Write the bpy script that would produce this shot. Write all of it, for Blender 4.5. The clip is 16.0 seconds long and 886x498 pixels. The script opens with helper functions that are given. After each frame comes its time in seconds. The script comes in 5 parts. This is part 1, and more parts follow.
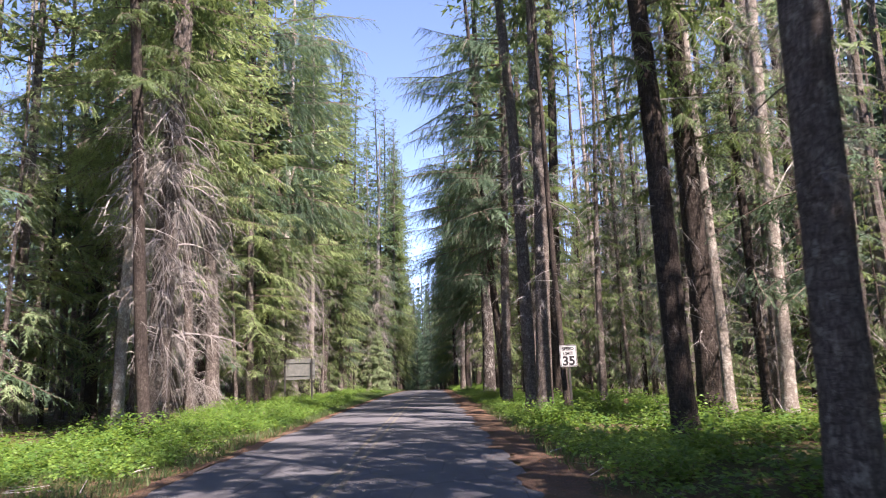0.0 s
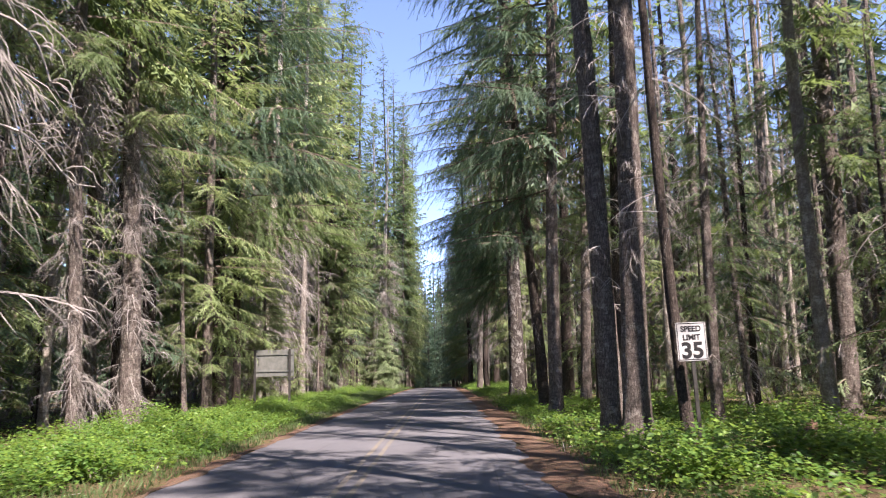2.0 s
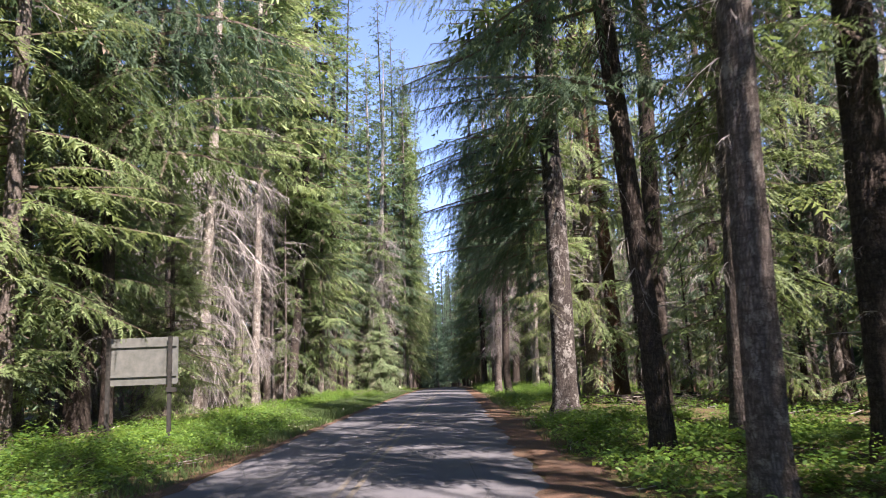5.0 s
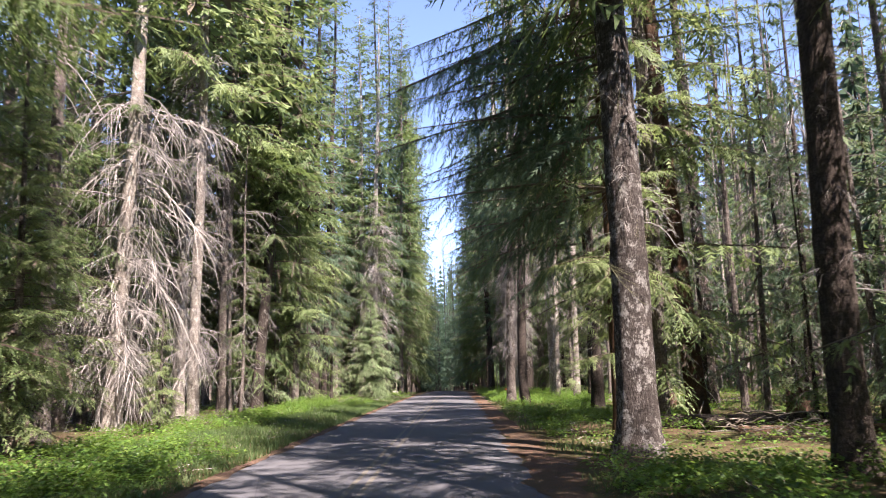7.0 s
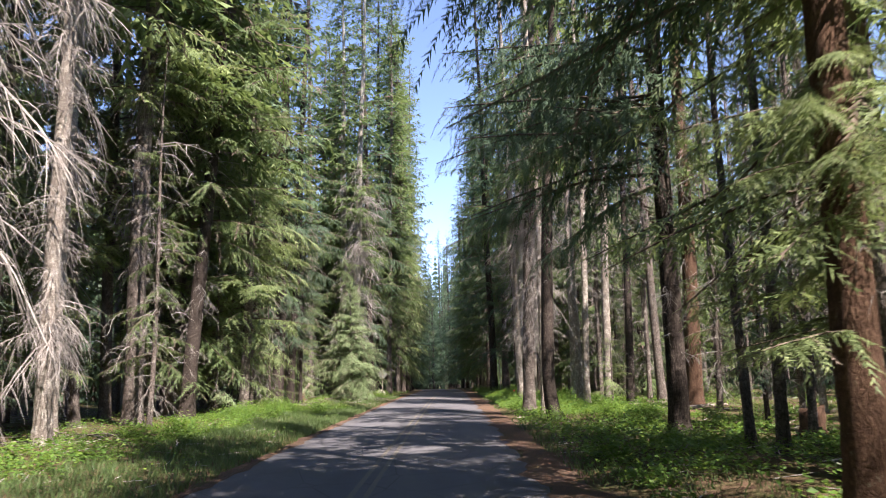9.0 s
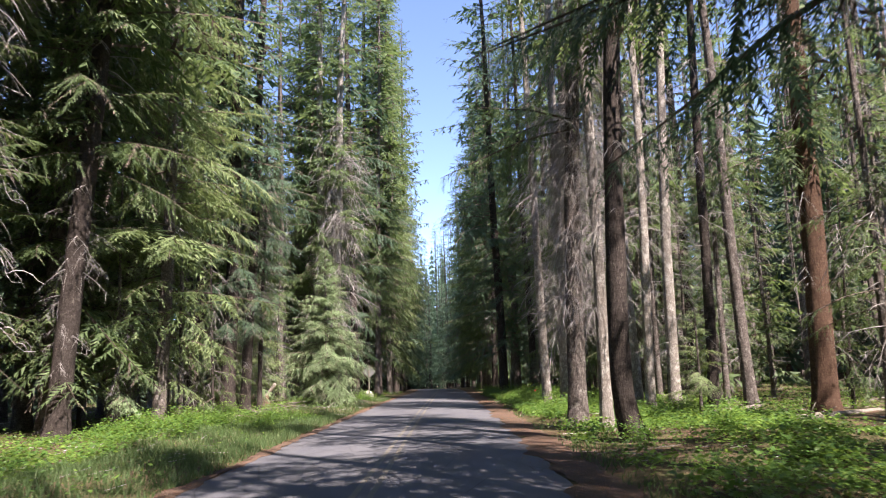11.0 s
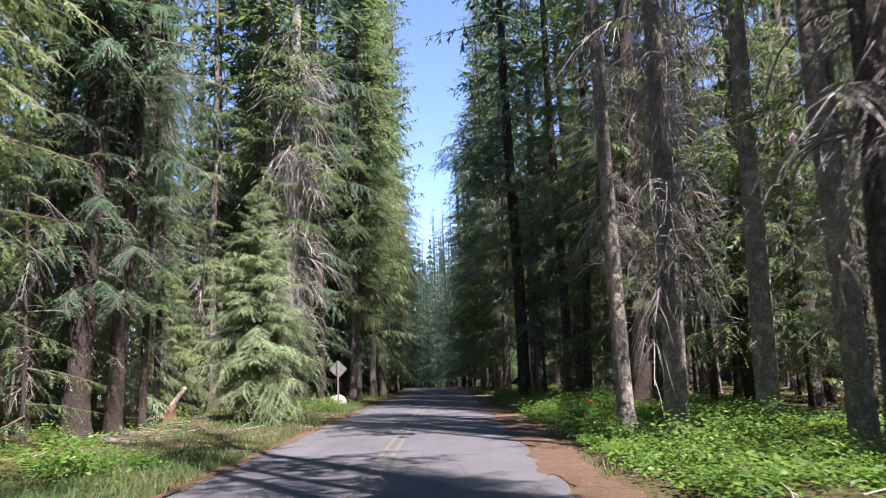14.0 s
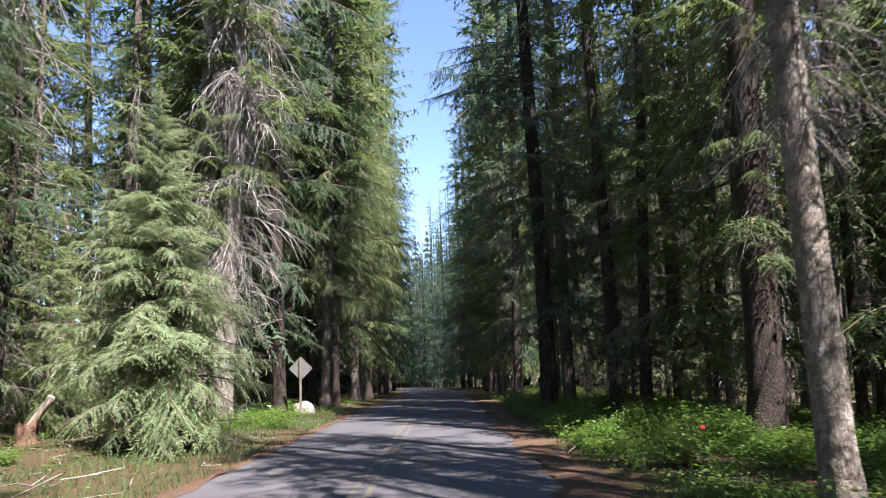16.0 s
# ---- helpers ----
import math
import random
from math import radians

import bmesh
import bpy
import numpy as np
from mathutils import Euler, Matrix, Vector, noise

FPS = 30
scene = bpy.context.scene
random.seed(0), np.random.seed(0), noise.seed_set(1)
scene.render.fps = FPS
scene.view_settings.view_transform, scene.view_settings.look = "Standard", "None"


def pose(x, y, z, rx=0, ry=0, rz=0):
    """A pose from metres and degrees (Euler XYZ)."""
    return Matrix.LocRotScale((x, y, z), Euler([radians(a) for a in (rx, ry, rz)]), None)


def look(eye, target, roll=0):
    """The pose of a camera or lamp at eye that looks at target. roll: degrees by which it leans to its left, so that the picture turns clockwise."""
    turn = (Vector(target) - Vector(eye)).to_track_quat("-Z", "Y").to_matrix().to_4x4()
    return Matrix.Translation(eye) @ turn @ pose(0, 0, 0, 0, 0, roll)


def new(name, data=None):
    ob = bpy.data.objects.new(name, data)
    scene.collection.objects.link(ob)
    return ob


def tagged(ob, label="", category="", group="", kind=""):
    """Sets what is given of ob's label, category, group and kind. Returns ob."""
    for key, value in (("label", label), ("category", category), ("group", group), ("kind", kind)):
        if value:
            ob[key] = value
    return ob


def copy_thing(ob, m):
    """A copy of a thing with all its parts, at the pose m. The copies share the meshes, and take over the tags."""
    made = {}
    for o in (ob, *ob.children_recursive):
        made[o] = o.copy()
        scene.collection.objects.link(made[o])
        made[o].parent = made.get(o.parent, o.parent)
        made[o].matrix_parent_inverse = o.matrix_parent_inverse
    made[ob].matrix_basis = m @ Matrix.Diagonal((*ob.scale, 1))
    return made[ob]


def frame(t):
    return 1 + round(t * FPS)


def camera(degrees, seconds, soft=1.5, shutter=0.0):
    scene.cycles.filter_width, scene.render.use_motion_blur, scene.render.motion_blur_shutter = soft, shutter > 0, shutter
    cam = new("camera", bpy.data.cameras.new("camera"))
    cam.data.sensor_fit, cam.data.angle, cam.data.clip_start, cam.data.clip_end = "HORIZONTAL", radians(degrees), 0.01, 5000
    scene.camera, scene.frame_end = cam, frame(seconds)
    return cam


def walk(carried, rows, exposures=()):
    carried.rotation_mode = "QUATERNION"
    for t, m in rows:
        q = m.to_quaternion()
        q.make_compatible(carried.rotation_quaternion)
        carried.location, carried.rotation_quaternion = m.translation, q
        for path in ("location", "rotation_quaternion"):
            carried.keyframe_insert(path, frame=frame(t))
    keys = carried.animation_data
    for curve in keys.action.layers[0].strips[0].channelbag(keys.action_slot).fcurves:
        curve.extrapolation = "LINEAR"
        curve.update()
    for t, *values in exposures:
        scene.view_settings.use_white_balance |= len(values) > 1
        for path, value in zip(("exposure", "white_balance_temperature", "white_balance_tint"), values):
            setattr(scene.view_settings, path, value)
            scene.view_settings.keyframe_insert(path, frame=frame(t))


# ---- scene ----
cam = camera(62.0, 16.0, soft=1.0, shutter=0.3)
PATH = [
    (0, (1.613, 0.089, 1.722), (1.653, 2.061, 2.0506), -2.07),
    (0.5, (1.585, 3.045, 1.743), (1.617, 5.017, 2.0692), -2.01),
    (1, (1.552, 5.846, 1.759), (1.575, 7.819, 2.0830), -1.97),
    (1.5, (1.522, 8.678, 1.755), (1.537, 10.652, 2.0762), -1.83),
    (2, (1.502, 11.644, 1.732), (1.509, 13.618, 2.0514), -1.58),
    (2.5, (1.468, 14.444, 1.726), (1.472, 16.418, 2.0446), -1.47),
    (3, (1.446, 17.389, 1.738), (1.447, 19.362, 2.0550), -1.51),
    (3.5, (1.478, 20.290, 1.750), (1.475, 22.264, 2.0641), -1.73),
    (4, (1.535, 23.241, 1.762), (1.531, 25.215, 2.0732), -2.04),
    (4.2, (1.585, 24.414, 1.778), (1.581, 26.389, 2.0871), -2.20),
    (6.3, (1.846, 35.578, 1.713), (1.813, 37.550, 2.0377), -1.96),
    (6.5, (1.821, 36.795, 1.771), (1.790, 38.767, 2.0923), -1.94),
    (7, (1.779, 39.877, 1.804), (1.752, 41.849, 2.1233), -1.83),
    (7.5, (1.715, 42.920, 1.816), (1.692, 44.893, 2.1334), -1.68),
    (8, (1.628, 45.948, 1.829), (1.610, 47.921, 2.1439), -1.56),
    (8.5, (1.570, 49.096, 1.832), (1.555, 51.070, 2.1422), -1.50),
    (9, (1.565, 52.152, 1.796), (1.551, 54.125, 2.1055), -1.44),
    (9.2, (1.562, 53.368, 1.776), (1.547, 55.342, 2.0836), -1.38),
    (11.3, (1.305, 66.160, 1.381), (1.301, 68.134, 1.6885), -1.94),
    (11.5, (1.333, 67.368, 1.345), (1.327, 69.341, 1.6528), -1.88),
    (12, (1.334, 70.013, 1.336), (1.329, 71.987, 1.6404), -2.02),
    (12.5, (1.340, 72.629, 1.335), (1.335, 74.602, 1.6369), -2.08),
    (13, (1.365, 75.404, 1.323), (1.360, 77.378, 1.6239), -2.09),
    (13.5, (1.377, 78.024, 1.309), (1.373, 79.997, 1.6095), -2.05),
    (14, (1.394, 80.714, 1.289), (1.390, 82.688, 1.5892), -1.97),
    (14.5, (1.413, 83.364, 1.269), (1.409, 85.338, 1.5698), -1.86),
    (15, (1.416, 85.958, 1.247), (1.413, 87.932, 1.5495), -1.69),
    (15.5, (1.412, 88.734, 1.229), (1.410, 90.707, 1.5293), -1.73),
    (16, (1.386, 91.393, 1.226), (1.388, 93.367, 1.5215), -1.88),
]
walk(cam, [(t, look(eye, target, roll)) for t, eye, target, roll in PATH], [(0, 2.02, 6950, 28), (4, 2.0, 6900, 25), (6.5, 2.2, 6950, 26), (9, 1.98, 6950, 22), (13, 1.92, 6500, 24), (14.5, 1.9, 6400, 23), (16, 1.98, 6500, 21)])

# ---------------------------------------------------------------- light
SUN_EL, SUN_AZ = radians(57), radians(143)
world = bpy.data.worlds.new("world")
scene.world = world
world.use_nodes = True
wn = world.node_tree
sky = wn.nodes.new("ShaderNodeTexSky")
sky.sky_type = "NISHITA"
sky.sun_disc = False
sky.sun_elevation, sky.sun_rotation = SUN_EL, SUN_AZ
sky.altitude, sky.air_density, sky.dust_density, sky.ozone_density = 3000, 0.75, 0.12, 2.8
bg = wn.nodes["Background"]
bg.inputs["Strength"].default_value = 0.14
wn.links.new(sky.outputs[0], bg.inputs["Color"])
sun_data = bpy.data.lights.new("sun", "SUN")
sun_data.energy, sun_data.angle, sun_data.color = 5.0, radians(0.5), (1.0, 0.95, 0.86)
sun = new("sun", sun_data)
to_sun = Vector((math.sin(SUN_AZ) * math.cos(SUN_EL), math.cos(SUN_AZ) * math.cos(SUN_EL), math.sin(SUN_EL)))
sun.matrix_world = look(to_sun * 200, (0, 0, 0))

rng = np.random.default_rng(11)


# ---------------------------------------------------------------- materials
class Nodes:
    """A short way to write node materials."""

    def __init__(self, name):
        self.mat = bpy.data.materials.new(name)
        self.mat.use_nodes = True
        self.t = self.mat.node_tree
        self.bsdf = self.t.nodes["Principled BSDF"]
        self.out = self.t.nodes["Material Output"]

    def add(self, kind, **inputs):
        n = self.t.nodes.new(kind)
        for key, v in inputs.items():
            k = key.replace("_", " ")
            if k in n.inputs:
                self.put(n.inputs[k], v)
        return n

    def put(self, socket, v):
        if isinstance(v, bpy.types.NodeSocket):
            self.t.links.new(v, socket)
        else:
            socket.default_value = v

    def place(self, scale=(1, 1, 1)):
        c = self.t.nodes.new("ShaderNodeTexCoord")
        m = self.t.nodes.new("ShaderNodeMapping")
        m.inputs["Scale"].default_value = scale
        self.t.links.new(c.outputs["Object"], m.inputs["Vector"])
        return m.outputs[0]

    def noise(self, vec, scale, detail=6.0, rough=0.6):
        n = self.add("ShaderNodeTexNoise", Vector=vec, Scale=scale, Detail=detail, Roughness=rough)
        return n.outputs["Fac"]

    def ramp(self, fac, *stops):
        r = self.t.nodes.new("ShaderNodeValToRGB")
        e = r.color_ramp.elements
        while len(e) < len(stops):
            e.new(0.5)
        for el, (p, c) in zip(e, stops):
            el.position = p
            el.color = (*c, 1) if len(c) == 3 else c
        self.t.links.new(fac, r.inputs[0])
        return r.outputs["Color"]

    def mix(self, fac, a, b, blend="MIX"):
        m = self.t.nodes.new("ShaderNodeMix")
        m.data_type, m.blend_type = "RGBA", blend
        self.put(m.inputs[0], fac)
        self.put(m.inputs[6], a if isinstance(a, bpy.types.NodeSocket) else (*a, 1))
        self.put(m.inputs[7], b if isinstance(b, bpy.types.NodeSocket) else (*b, 1))
        return m.outputs[2]

    def bump(self, height, strength=0.5, dist=0.02, normal=None):
        b = self.add("ShaderNodeBump", Height=height, Strength=strength, Distance=dist)
        if normal is not None:
            self.put(b.inputs["Normal"], normal)
        return b.outputs[0]

    def island(self):
        return self.t.nodes.new("ShaderNodeNewGeometry").outputs["Random Per Island"]

    def per_object(self):
        return self.t.nodes.new("ShaderNodeObjectInfo").outputs["Random"]

    def set(self, color, rough=0.8, normal=None, metal=0.0, spec=0.3):
        self.put(self.bsdf.inputs["Base Color"], color if isinstance(color, bpy.types.NodeSocket) else (*color, 1))
        self.put(self.bsdf.inputs["Roughness"], rough)
        self.put(self.bsdf.inputs["Metallic"], metal)
        self.put(self.bsdf.inputs["Specular IOR Level"], spec)
        if normal is not None:
            self.put(self.bsdf.inputs["Normal"], normal)
        return self.mat


def bark(name, dark, mid, pale, lichen, amount):
    """Furrowed conifer bark: long broken ridges, darker furrows, scales, patches of lichen and stain."""
    n = Nodes(name)
    v = n.place((1, 1, 0.20))
    warp = n.add("ShaderNodeTexNoise", Vector=n.place((1, 1, 0.6)), Scale=7.0, Detail=4.0)
    shift = n.t.nodes.new("ShaderNodeVectorMath")
    shift.operation = "MULTIPLY_ADD"
    n.put(shift.inputs[0], warp.outputs["Color"])
    shift.inputs[1].default_value = (0.09, 0.09, 0.11)
    n.put(shift.inputs[2], v)
    vor = n.add("ShaderNodeTexVoronoi", Vector=shift.outputs[0], Scale=24.0, Randomness=1.0)
    vor.feature = "DISTANCE_TO_EDGE"
    crack = n.ramp(vor.outputs["Distance"], (0.0, (0, 0, 0)), (0.10, (0.55, 0.55, 0.55)), (0.30, (1, 1, 1)))
    ridge = n.noise(v, 34, 9, 0.75)
    scale = n.noise(n.place((1, 1, 0.8)), 55, 6, 0.7)
    bands = n.noise(n.place((0.5, 0.5, 2.2)), 6, 6, 0.7)
    col = n.ramp(ridge, (0.28, dark), (0.5, mid), (0.75, pale))
    col = n.mix(n.ramp(scale, (0.38, (0.6, 0.6, 0.6)), (0.6, (0, 0, 0))), col, n.mix(0.55, col, dark))
    col = n.mix(crack, n.mix(0.85, col, dark), col)
    col = n.mix(n.ramp(bands, (0.45, (0, 0, 0)), (0.62, (0.8, 0.8, 0.8))), col, n.mix(0.6, col, dark))
    spots = n.noise(n.place((1, 1, 0.7)), 4.2, 10, 0.8)
    edge = 0.62 - 0.25 * amount
    col = n.mix(n.ramp(spots, (edge, (0, 0, 0)), (edge + 0.05, (0.85, 0.85, 0.85))), col, n.mix(0.3, lichen, col))
    marks = n.noise(n.place((1, 1, 2.4)), 8, 7, 0.72)
    col = n.mix(n.ramp(marks, (0.54, (0, 0, 0)), (0.60, (0.85, 0.85, 0.85))), col, n.mix(0.75, col, dark))
    damp = n.noise(n.place((1, 1, 0.25)), 1.3, 5, 0.6)
    col = n.mix(n.ramp(damp, (0.5, (0, 0, 0)), (0.66, (0.6, 0.6, 0.6))), col, n.mix(0.6, col, dark))
    col = n.mix(n.ramp(n.per_object(), (0, (0, 0, 0)), (1, (0.45, 0.45, 0.45))), col, n.mix(0.5, col, dark))
    h = n.mix(0.45, n.mix(0.5, crack, ridge), scale)
    return n.set(col, 0.95, n.bump(h, 1.0, 0.05), spec=0.08)


def foliage(name, a, b, tip, through_light, share=0.4, rough=0.55, grain=0.0, patchy=0.0):
    n = Nodes(name)
    col = n.ramp(n.island(), (0.0, a), (0.6, b), (1.0, tip))
    v = n.place()
    if grain:
        fine = n.noise(v, 20, 4, 0.75)
        col = n.mix(n.ramp(fine, (0.40, (grain, grain, grain)), (0.52, (0, 0, 0))), col, n.mix(0.8, col, a))
        col = n.mix(n.ramp(fine, (0.52, (0, 0, 0)), (0.68, (grain, grain, grain))), col, n.mix(0.7, col, tip))
    if patchy:
        clump = n.noise(v, 1.1, 4, 0.65)
        col = n.mix(n.ramp(clump, (0.36, (patchy, patchy, patchy)), (0.50, (0, 0, 0))), col, n.mix(0.75, col, a))
        col = n.mix(n.ramp(clump, (0.54, (0, 0, 0)), (0.66, (patchy, patchy, patchy))), col, n.mix(0.65, col, tip))
    patch = n.ramp(n.noise(v, 0.35, 3), (0.38, (0, 0, 0)), (0.62, (1, 1, 1)))
    col = n.mix(patch, col, n.mix(0.55, col, b))
    col = n.mix(n.ramp(n.per_object(), (0, (0, 0, 0)), (1, (0.6, 0.6, 0.6))), col, n.mix(0.5, a, col))
    n.set(col, rough, spec=0.25)
    tr = n.t.nodes.new("ShaderNodeBsdfTranslucent")
    n.put(tr.inputs["Color"], n.mix(0.5, col, through_light))
    ms = n.t.nodes.new("ShaderNodeMixShader")
    ms.inputs[0].default_value = share
    n.t.links.new(n.bsdf.outputs[0], ms.inputs[1])
    n.t.links.new(tr.outputs[0], ms.inputs[2])
    n.t.links.new(ms.outputs[0], n.out.inputs["Surface"])
    return n.mat


M_BARK = bark("bark_grey_brown", (0.062, 0.052, 0.047), (0.27, 0.23, 0.21), (0.47, 0.42, 0.385), (0.42, 0.40, 0.36), 0.3)
M_BARK_DARK = bark("bark_dark", (0.034, 0.028, 0.025), (0.118, 0.098, 0.088), (0.22, 0.18, 0.16), (0.24, 0.225, 0.19), 0.12)
M_BARK_PALE = bark("bark_pale_fir", (0.17, 0.145, 0.125), (0.42, 0.385, 0.35), (0.62, 0.585, 0.54), (0.70, 0.68, 0.62), 0.42)
M_BARK_RED = bark("bark_red_cedar", (0.070, 0.042, 0.030), (0.185, 0.115, 0.08), (0.30, 0.20, 0.145), (0.30, 0.30, 0.22), 0.1)
M_BARK_OLD = bark("bark_old_lichen", (0.032, 0.027, 0.025), (0.125, 0.108, 0.100), (0.27, 0.245, 0.23), (0.44, 0.43, 0.41), 0.40)
M_NEEDLE = foliage("needles_fir", (0.032, 0.058, 0.026), (0.105, 0.160, 0.064), (0.235, 0.31, 0.14), (0.26, 0.36, 0.10), grain=0.9)
# Dark bluish needles; they also paint shade into boughs, right-hand crowns and far woods.
M_NEEDLE_BLUE_SHADE = foliage("needles_blue_shade", (0.026, 0.052, 0.036), (0.082, 0.140, 0.086), (0.18, 0.26, 0.155), (0.17, 0.27, 0.12), grain=0.9)
# Bright young growth; it also paints sunlight into tall crowns on the left.
M_NEEDLE_YOUNG_LIT = foliage("needles_young_lit", (0.062, 0.100, 0.046), (0.205, 0.28, 0.112), (0.37, 0.44, 0.22), (0.36, 0.45, 0.15), grain=0.9)
M_NEEDLE_SILVER = foliage("needles_silver_fir", (0.085, 0.14, 0.070), (0.235, 0.325, 0.165), (0.42, 0.51, 0.29), (0.36, 0.45, 0.22), grain=0.9)
M_SHRUB = foliage("shrub_leaves", (0.028, 0.072, 0.019), (0.092, 0.195, 0.040), (0.24, 0.36, 0.075), (0.35, 0.52, 0.08), 0.42, 0.45, patchy=0.8)
M_GRASS = foliage("grass_blades", (0.042, 0.085, 0.03), (0.095, 0.155, 0.058), (0.19, 0.235, 0.105), (0.24, 0.34, 0.10), 0.35)
M_TWIG = foliage("dead_twigs", (0.165, 0.150, 0.142), (0.295, 0.275, 0.265), (0.49, 0.465, 0.445), (0.34, 0.32, 0.305), 0.1, 0.9)
M_DRY = foliage("dry_fronds", (0.07, 0.052, 0.042), (0.14, 0.11, 0.09), (0.25, 0.205, 0.17), (0.2, 0.16, 0.12), 0.1, 0.9)
M_LICHEN = foliage("hanging_lichen", (0.15, 0.15, 0.09), (0.27, 0.26, 0.16), (0.36, 0.36, 0.24), (0.35, 0.35, 0.2), 0.35, 0.9)
M_NEEDLE_DEAD = foliage("dry_needles", (0.10, 0.045, 0.025), (0.19, 0.085, 0.045), (0.30, 0.16, 0.09), (0.3, 0.14, 0.06), 0.15, 0.9)


def asphalt():
    n = Nodes("worn_asphalt")
    v = n.place()
    grain = n.noise(v, 160, 3, 0.7)
    wear = n.noise(n.place((1, 0.12, 1)), 1.3, 5)
    blot = n.noise(v, 0.55, 6, 0.65)
    col = n.ramp(grain, (0.3, (0.038, 0.040, 0.048)), (0.55, (0.088, 0.090, 0.104)), (0.75, (0.18, 0.18, 0.192)))
    col = n.mix(n.ramp(wear, (0.35, (0, 0, 0)), (0.68, (1, 1, 1))), col, n.mix(0.35, col, (0.15, 0.147, 0.15)))
    col = n.mix(n.ramp(blot, (0.42, (0, 0, 0)), (0.72, (0.7, 0.7, 0.7))), col, n.mix(0.5, col, (0.05, 0.048, 0.05)))
    crack = n.add("ShaderNodeTexVoronoi", Vector=n.place((1, 0.55, 1)), Scale=0.7)
    crack.feature = "DISTANCE_TO_EDGE"
    line = n.ramp(crack.outputs["Distance"], (0.0, (1, 1, 1)), (0.012, (0, 0, 0)))
    col = n.mix(n.mix(0.65, (0, 0, 0), line), col, (0.03, 0.03, 0.032))
    return n.set(col, 0.85, n.bump(grain, 0.5, 0.01), spec=0.3)


def soil(name, a, b, c, green):
    n = Nodes(name)
    v = n.place()
    fine = n.noise(v, 38, 8, 0.75)
    mid = n.noise(v, 3.5, 6, 0.65)
    wide = n.noise(v, 0.22, 4)
    col = n.ramp(fine, (0.3, a), (0.5, b), (0.72, c))
    col = n.mix(n.ramp(mid, (0.42, (0, 0, 0)), (0.6, (1, 1, 1))), col, n.mix(0.6, col, green))
    col = n.mix(n.ramp(wide, (0.4, (0, 0, 0)), (0.62, (0.8, 0.8, 0.8))), col, n.mix(0.5, col, green))
    return n.set(col, 0.95, n.bump(n.mix(0.4, fine, mid), 0.9, 0.06), spec=0.1)


M_ASPHALT = asphalt()
M_GROUND = soil("forest_floor", (0.032, 0.021, 0.015), (0.095, 0.058, 0.040), (0.21, 0.135, 0.095), (0.055, 0.075, 0.026))
M_LITTER = soil("needle_litter", (0.05, 0.032, 0.026), (0.125, 0.078, 0.060), (0.25, 0.17, 0.135), (0.09, 0.068, 0.045))


def plain(name, a, b, scale, rough=0.6, metal=0.0, bump=0.2, stretch=(1, 1, 1), spec=0.4):
    n = Nodes(name)
    f = n.noise(n.place(stretch), scale, 6, 0.65)
    return n.set(n.ramp(f, (0.35, a), (0.68, b)), rough, n.bump(f, bump, 0.01), metal, spec)


def worn_paint():
    n = Nodes("worn_yellow_paint")
    v = n.place()
    f = n.noise(v, 24, 6, 0.75)
    col = n.mix(n.ramp(f, (0.37, (0, 0, 0)), (0.52, (1, 1, 1))), (0.20, 0.155, 0.08), (0.10, 0.098, 0.10))
    return n.set(col, 0.8, n.bump(f, 0.3, 0.01))


M_YELLOW = worn_paint()
M_SIGN_WHITE = plain("white_sheeting", (0.42, 0.43, 0.44), (0.54, 0.54, 0.54), 3, 0.45)
M_SIGN_BLACK = plain("black_sheeting", (0.012, 0.012, 0.014), (0.022, 0.022, 0.025), 5, 0.5)
M_SIGN_BACK = plain("dull_aluminium", (0.13, 0.14, 0.13), (0.20, 0.205, 0.195), 4, 0.6, 0.3)
M_STEEL = plain("dark_steel_post", (0.035, 0.036, 0.035), (0.075, 0.07, 0.065), 14, 0.6, 0.4)
M_GALV = plain("galvanised_post", (0.25, 0.26, 0.25), (0.36, 0.36, 0.35), 12, 0.5, 0.6)
M_WOOD = plain("weathered_wood", (0.10, 0.085, 0.07), (0.27, 0.24, 0.205), 20, 0.9, 0, 0.8, (1, 1, 0.12), 0.2)
M_WOOD_PALE = plain("bare_pale_wood", (0.28, 0.24, 0.19), (0.50, 0.45, 0.38), 18, 0.85, 0, 0.7, (1, 1, 0.15), 0.2)
M_WOOD_ROT = plain("rotten_red_wood", (0.06, 0.036, 0.026), (0.19, 0.12, 0.085), 15, 0.95, 0, 0.9, (1, 1, 0.3), 0.1)
M_STONE = plain("grey_boulder", (0.16, 0.15, 0.14), (0.42, 0.40, 0.37), 6, 0.9, 0, 0.9, (1, 1, 1), 0.2)
M_STAKE = plain("orange_stake", (0.55, 0.20, 0.10), (0.70, 0.32, 0.18), 12, 0.7)


# ---------------------------------------------------------------- mesh helpers
def tri_mesh(name, verts, tris, materials, slots=None, smooth=False):
    """A mesh from arrays of corners and triangles."""
    me = bpy.data.meshes.new(name)
    verts, tris = np.asarray(verts, dtype=np.float32), np.asarray(tris, dtype=np.int32)
    me.vertices.add(len(verts))
    me.vertices.foreach_set("co", verts.ravel())
    me.loops.add(3 * len(tris))
    me.loops.foreach_set("vertex_index", tris.ravel())
    me.polygons.add(len(tris))
    me.polygons.foreach_set("loop_start", np.arange(0, 3 * len(tris), 3, dtype=np.int32))
    for m in materials:
        me.materials.append(m)
    if slots is not None:
        me.polygons.foreach_set("material_index", np.asarray(slots, dtype=np.int32))
    me.polygons.foreach_set("use_smooth", np.full(len(tris), smooth))
    me.update(calc_edges=True)
    return me


